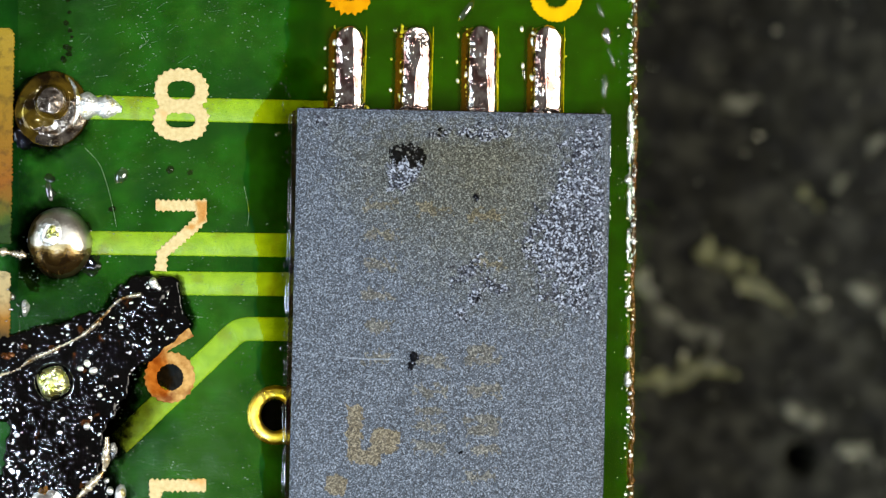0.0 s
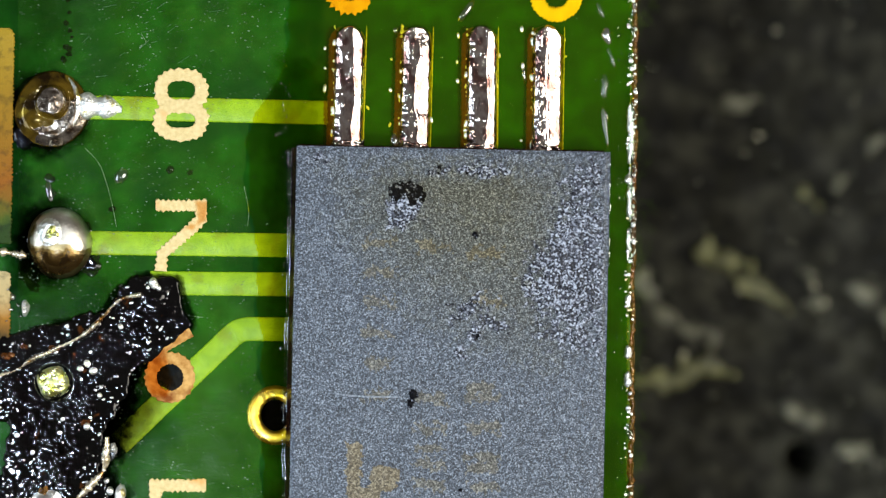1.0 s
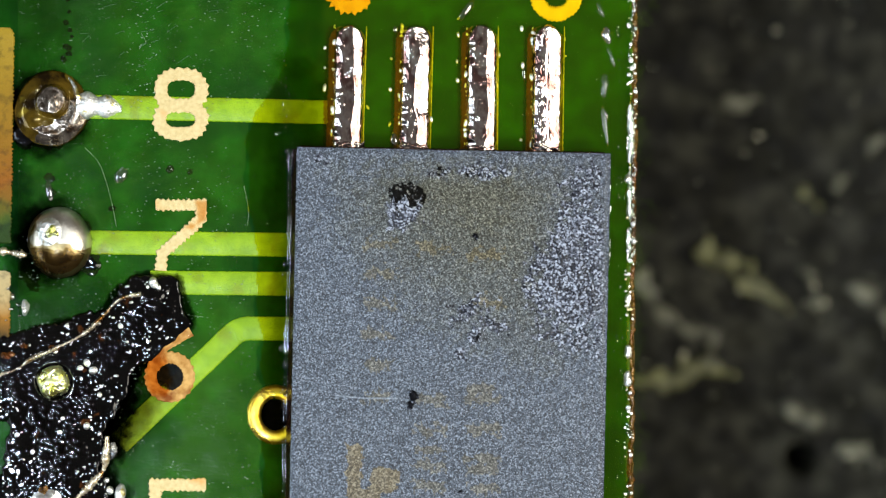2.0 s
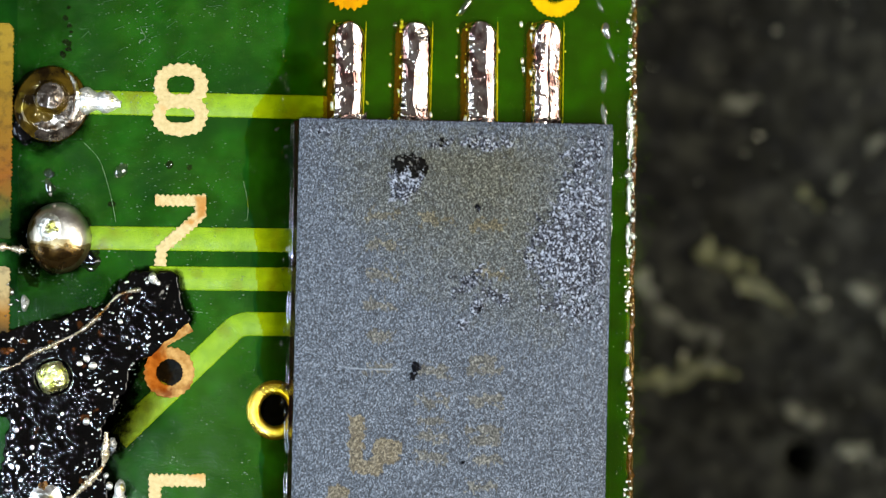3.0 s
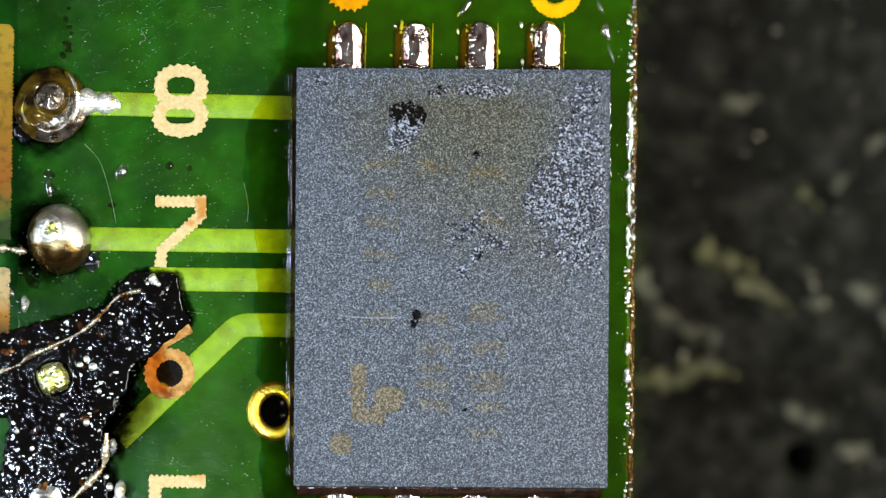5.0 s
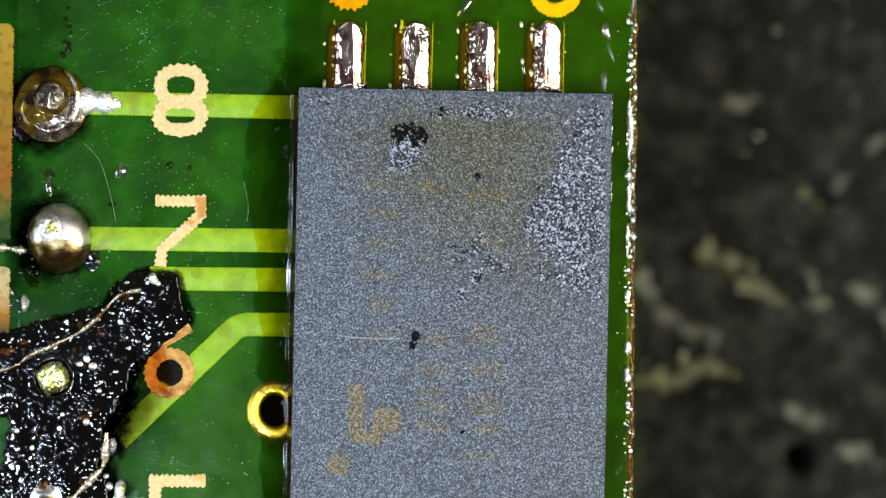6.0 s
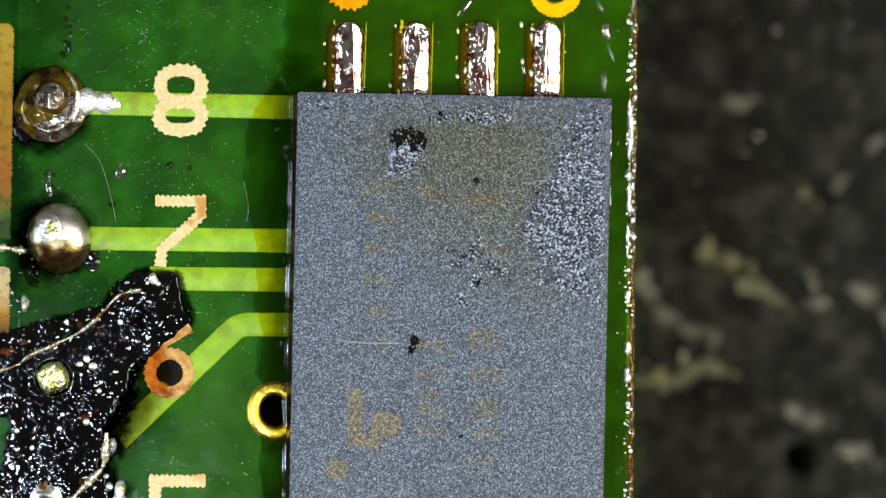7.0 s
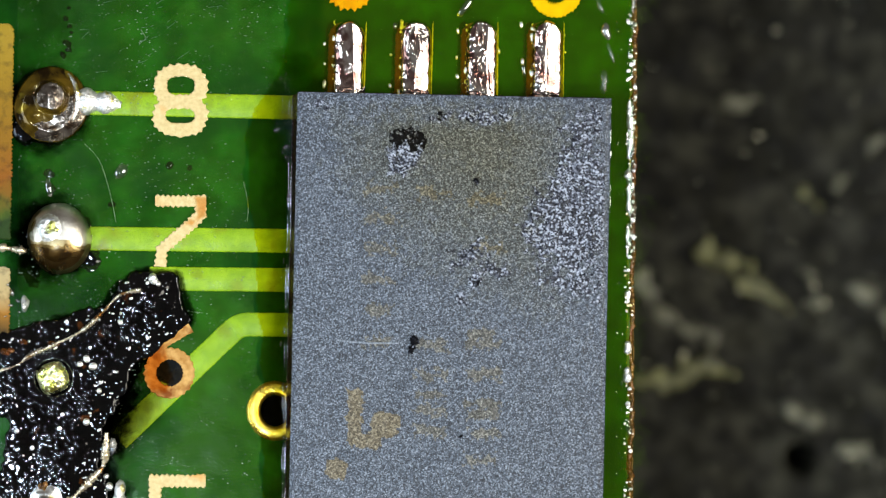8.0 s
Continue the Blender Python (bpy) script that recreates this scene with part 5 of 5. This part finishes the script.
def tweezers():
    verts, faces = [], []
    prof = ((0, -1.0), (0.01, 0.10), (0.05, 0.26), (0.20, 0.58), (0.27, 0.66), (0.92, 0.66), (1.0, 0.4), (1.0, -1.0))
    ts = (0, 0.004, 0.015, 0.05, 0.12, 0.25, 0.45, 0.7, 1.0)
    k = len(prof)
    for t in ts:
        x = t * 4500
        wide = 46 + 60 * t + 20 * (1 - math.exp(-t * 40)) - 40 * math.exp(-t * 300)
        tall = 16 + 60 * t + 22 * (1 - math.exp(-t * 60))
        for a, b in prof:
            verts.append((x * G, (-a * wide - 3 + 14 * math.exp(-t * 200) * -1 + 60 * t) * G, (tall * b + x * 0.28) * G))
    for i in range(len(ts) - 1):
        for s in range(k):
            u = (s + 1) % k
            faces.append((i * k + s, i * k + u, i * k + k + u, i * k + k + s))
    faces += [tuple(range(k)), tuple(range(len(verts) - 1, len(verts) - k - 1, -1))]
    mesh = raw("arm", verts, faces)
    part("arm", mesh, STEEL, tool, flat=True)
    bm = bmesh.new()
    bmesh.ops.create_uvsphere(bm, u_segments=24, v_segments=14, radius=1.0, matrix=Matrix.Translation((770 * G, 2 * G, 226 * G)) @ Matrix.Diagonal((105 * G, 26 * G, 26 * G, 1)))
    part("boss", bm, BLUED, tool, "rounded blue grey boss")
    m2 = mesh.copy()
    second = new("arm", m2)
    second.parent = tool
    second.matrix_basis = pose(0, -120 * G, 0, 0, 0, -1)


tweezers()


# ---- what moves ----
def motions():
    bx = lambda dx, dy, turn=0.0: pose(dx * G, -dy * G, 0, 0, 0, turn)
    walk(board, [(0.0, bx(0, 0)), (1.4, bx(0, 0.3)), (1.7, bx(0, 0.8)), (2.3, bx(-0.6, -4.5)), (2.8, bx(-1, -8.8)), (3.5, bx(-1, -8.8)), (4.0, bx(-1, -8)),
                 (4.5, bx(-0.6, -6.5)), (4.7, bx(-0.6, -6.5)), (5.2, bx(-0.8, -7.5)), (5.8, bx(-0.8, -8)), (8.0, bx(-0.8, -7.8))])
    foot = 22.0
    shrink = 1 - (foot + CT) * G / D

    def chip_at(dx, dy, turn=0.0):
        return pose((795 + dx - 784) * G * shrink, (441 - 566 - dy) * G * shrink, foot * G, 0, 0, -1.2 + turn)
    walk(chip, [(0.0, chip_at(0, 0)), (0.1, chip_at(0, 1)), (0.2, chip_at(0, 9)), (0.3, chip_at(0, 24)), (0.4, chip_at(0, 39)), (0.5, chip_at(0, 51.5)),
                (0.6, chip_at(0, 57)), (0.8, chip_at(-0.5, 63)), (1.0, chip_at(-1, 66.5)), (1.5, chip_at(-0.5, 69.5)), (1.7, chip_at(-0.5, 69.5)),
                (2.3, chip_at(-1, 67)), (2.6, chip_at(-2, 61)), (2.8, chip_at(-2, 52)), (2.9, chip_at(0, 36)), (3.0, chip_at(3.5, 18)), (3.1, chip_at(3.5, 11.5)),
                (3.2, chip_at(2.5, 10)), (3.3, chip_at(1, 0)), (3.4, chip_at(0, -11)), (3.5, chip_at(-0.5, -16)), (3.6, chip_at(-1, -19)), (3.8, chip_at(-1, -20.5)),
                (3.9, chip_at(-1.5, -35)), (4.0, chip_at(-1.5, -44)), (4.1, chip_at(-1.2, -51)), (4.2, chip_at(-0.8, -56)), (4.3, chip_at(0, -60)),
                (4.5, chip_at(0, -60)), (4.6, chip_at(1, -70, 0.4)), (4.7, chip_at(4, -80, 1.1)), (4.9, chip_at(4, -78, 0.9)), (5.2, chip_at(4, -66, 0.5)),
                (5.6, chip_at(3, -49)), (5.8, chip_at(3, -44.5)), (6.0, chip_at(3, -36.5)), (6.5, chip_at(3, -32)), (7.0, chip_at(1, -28.5)), (8.0, chip_at(0.5, -28.5))])

    # the molten solder rocks as the chip slides over it
    rock = (((0, 0), (0.5, 2), (1.0, 0), (1.7, 0.5), (2.8, 4), (3.3, 3), (3.9, -1), (4.7, -2), (5.8, -1), (6.5, 1), (8, 1)),
            ((0, 3), (0.5, 1), (1.0, 2), (1.7, 2), (2.8, 0), (3.3, -2), (3.9, 0), (4.7, 1), (5.8, 3), (6.5, 4), (8, 4)),
            ((0, 1), (0.5, 2), (1.0, 1), (1.7, 1), (2.8, 1), (3.3, 0), (3.9, -2), (4.7, -2), (5.8, 2), (6.5, 4), (8, 4)),
            ((0, 2), (0.5, 3), (1.0, 4), (1.7, 4), (2.8, 9), (3.5, 9), (3.9, 5), (4.7, 2), (5.8, 3), (6.5, 4), (8, 4)))
    for wet, middle, k, upper in POOLS:
        if upper:
            walk(wet, [(t, Matrix.Translation(middle) @ pose(0, 0, 0, 0, turn, 0)) for t, turn in rock[k]])

    def tool_at(x, y, turn=0.0):
        return pose((x - 784) * G, (441 - y + 28) * G, 50 * G, 0, 0, turn)
    walk(tool, [(0.0, tool_at(900, 1500)), (2.3, tool_at(800, 1250)), (2.8, tool_at(760, 1010)), (3.5, tool_at(790, 940)), (3.9, tool_at(800, 905)), (4.1, tool_at(800, 897)), (4.2, tool_at(800, 893)),
                (4.5, tool_at(790, 884)), (4.6, tool_at(770, 877)), (4.7, tool_at(730, 868)), (5.0, tool_at(760, 930)), (5.4, tool_at(900, 1200)), (8.0, tool_at(1000, 1600))])


motions()
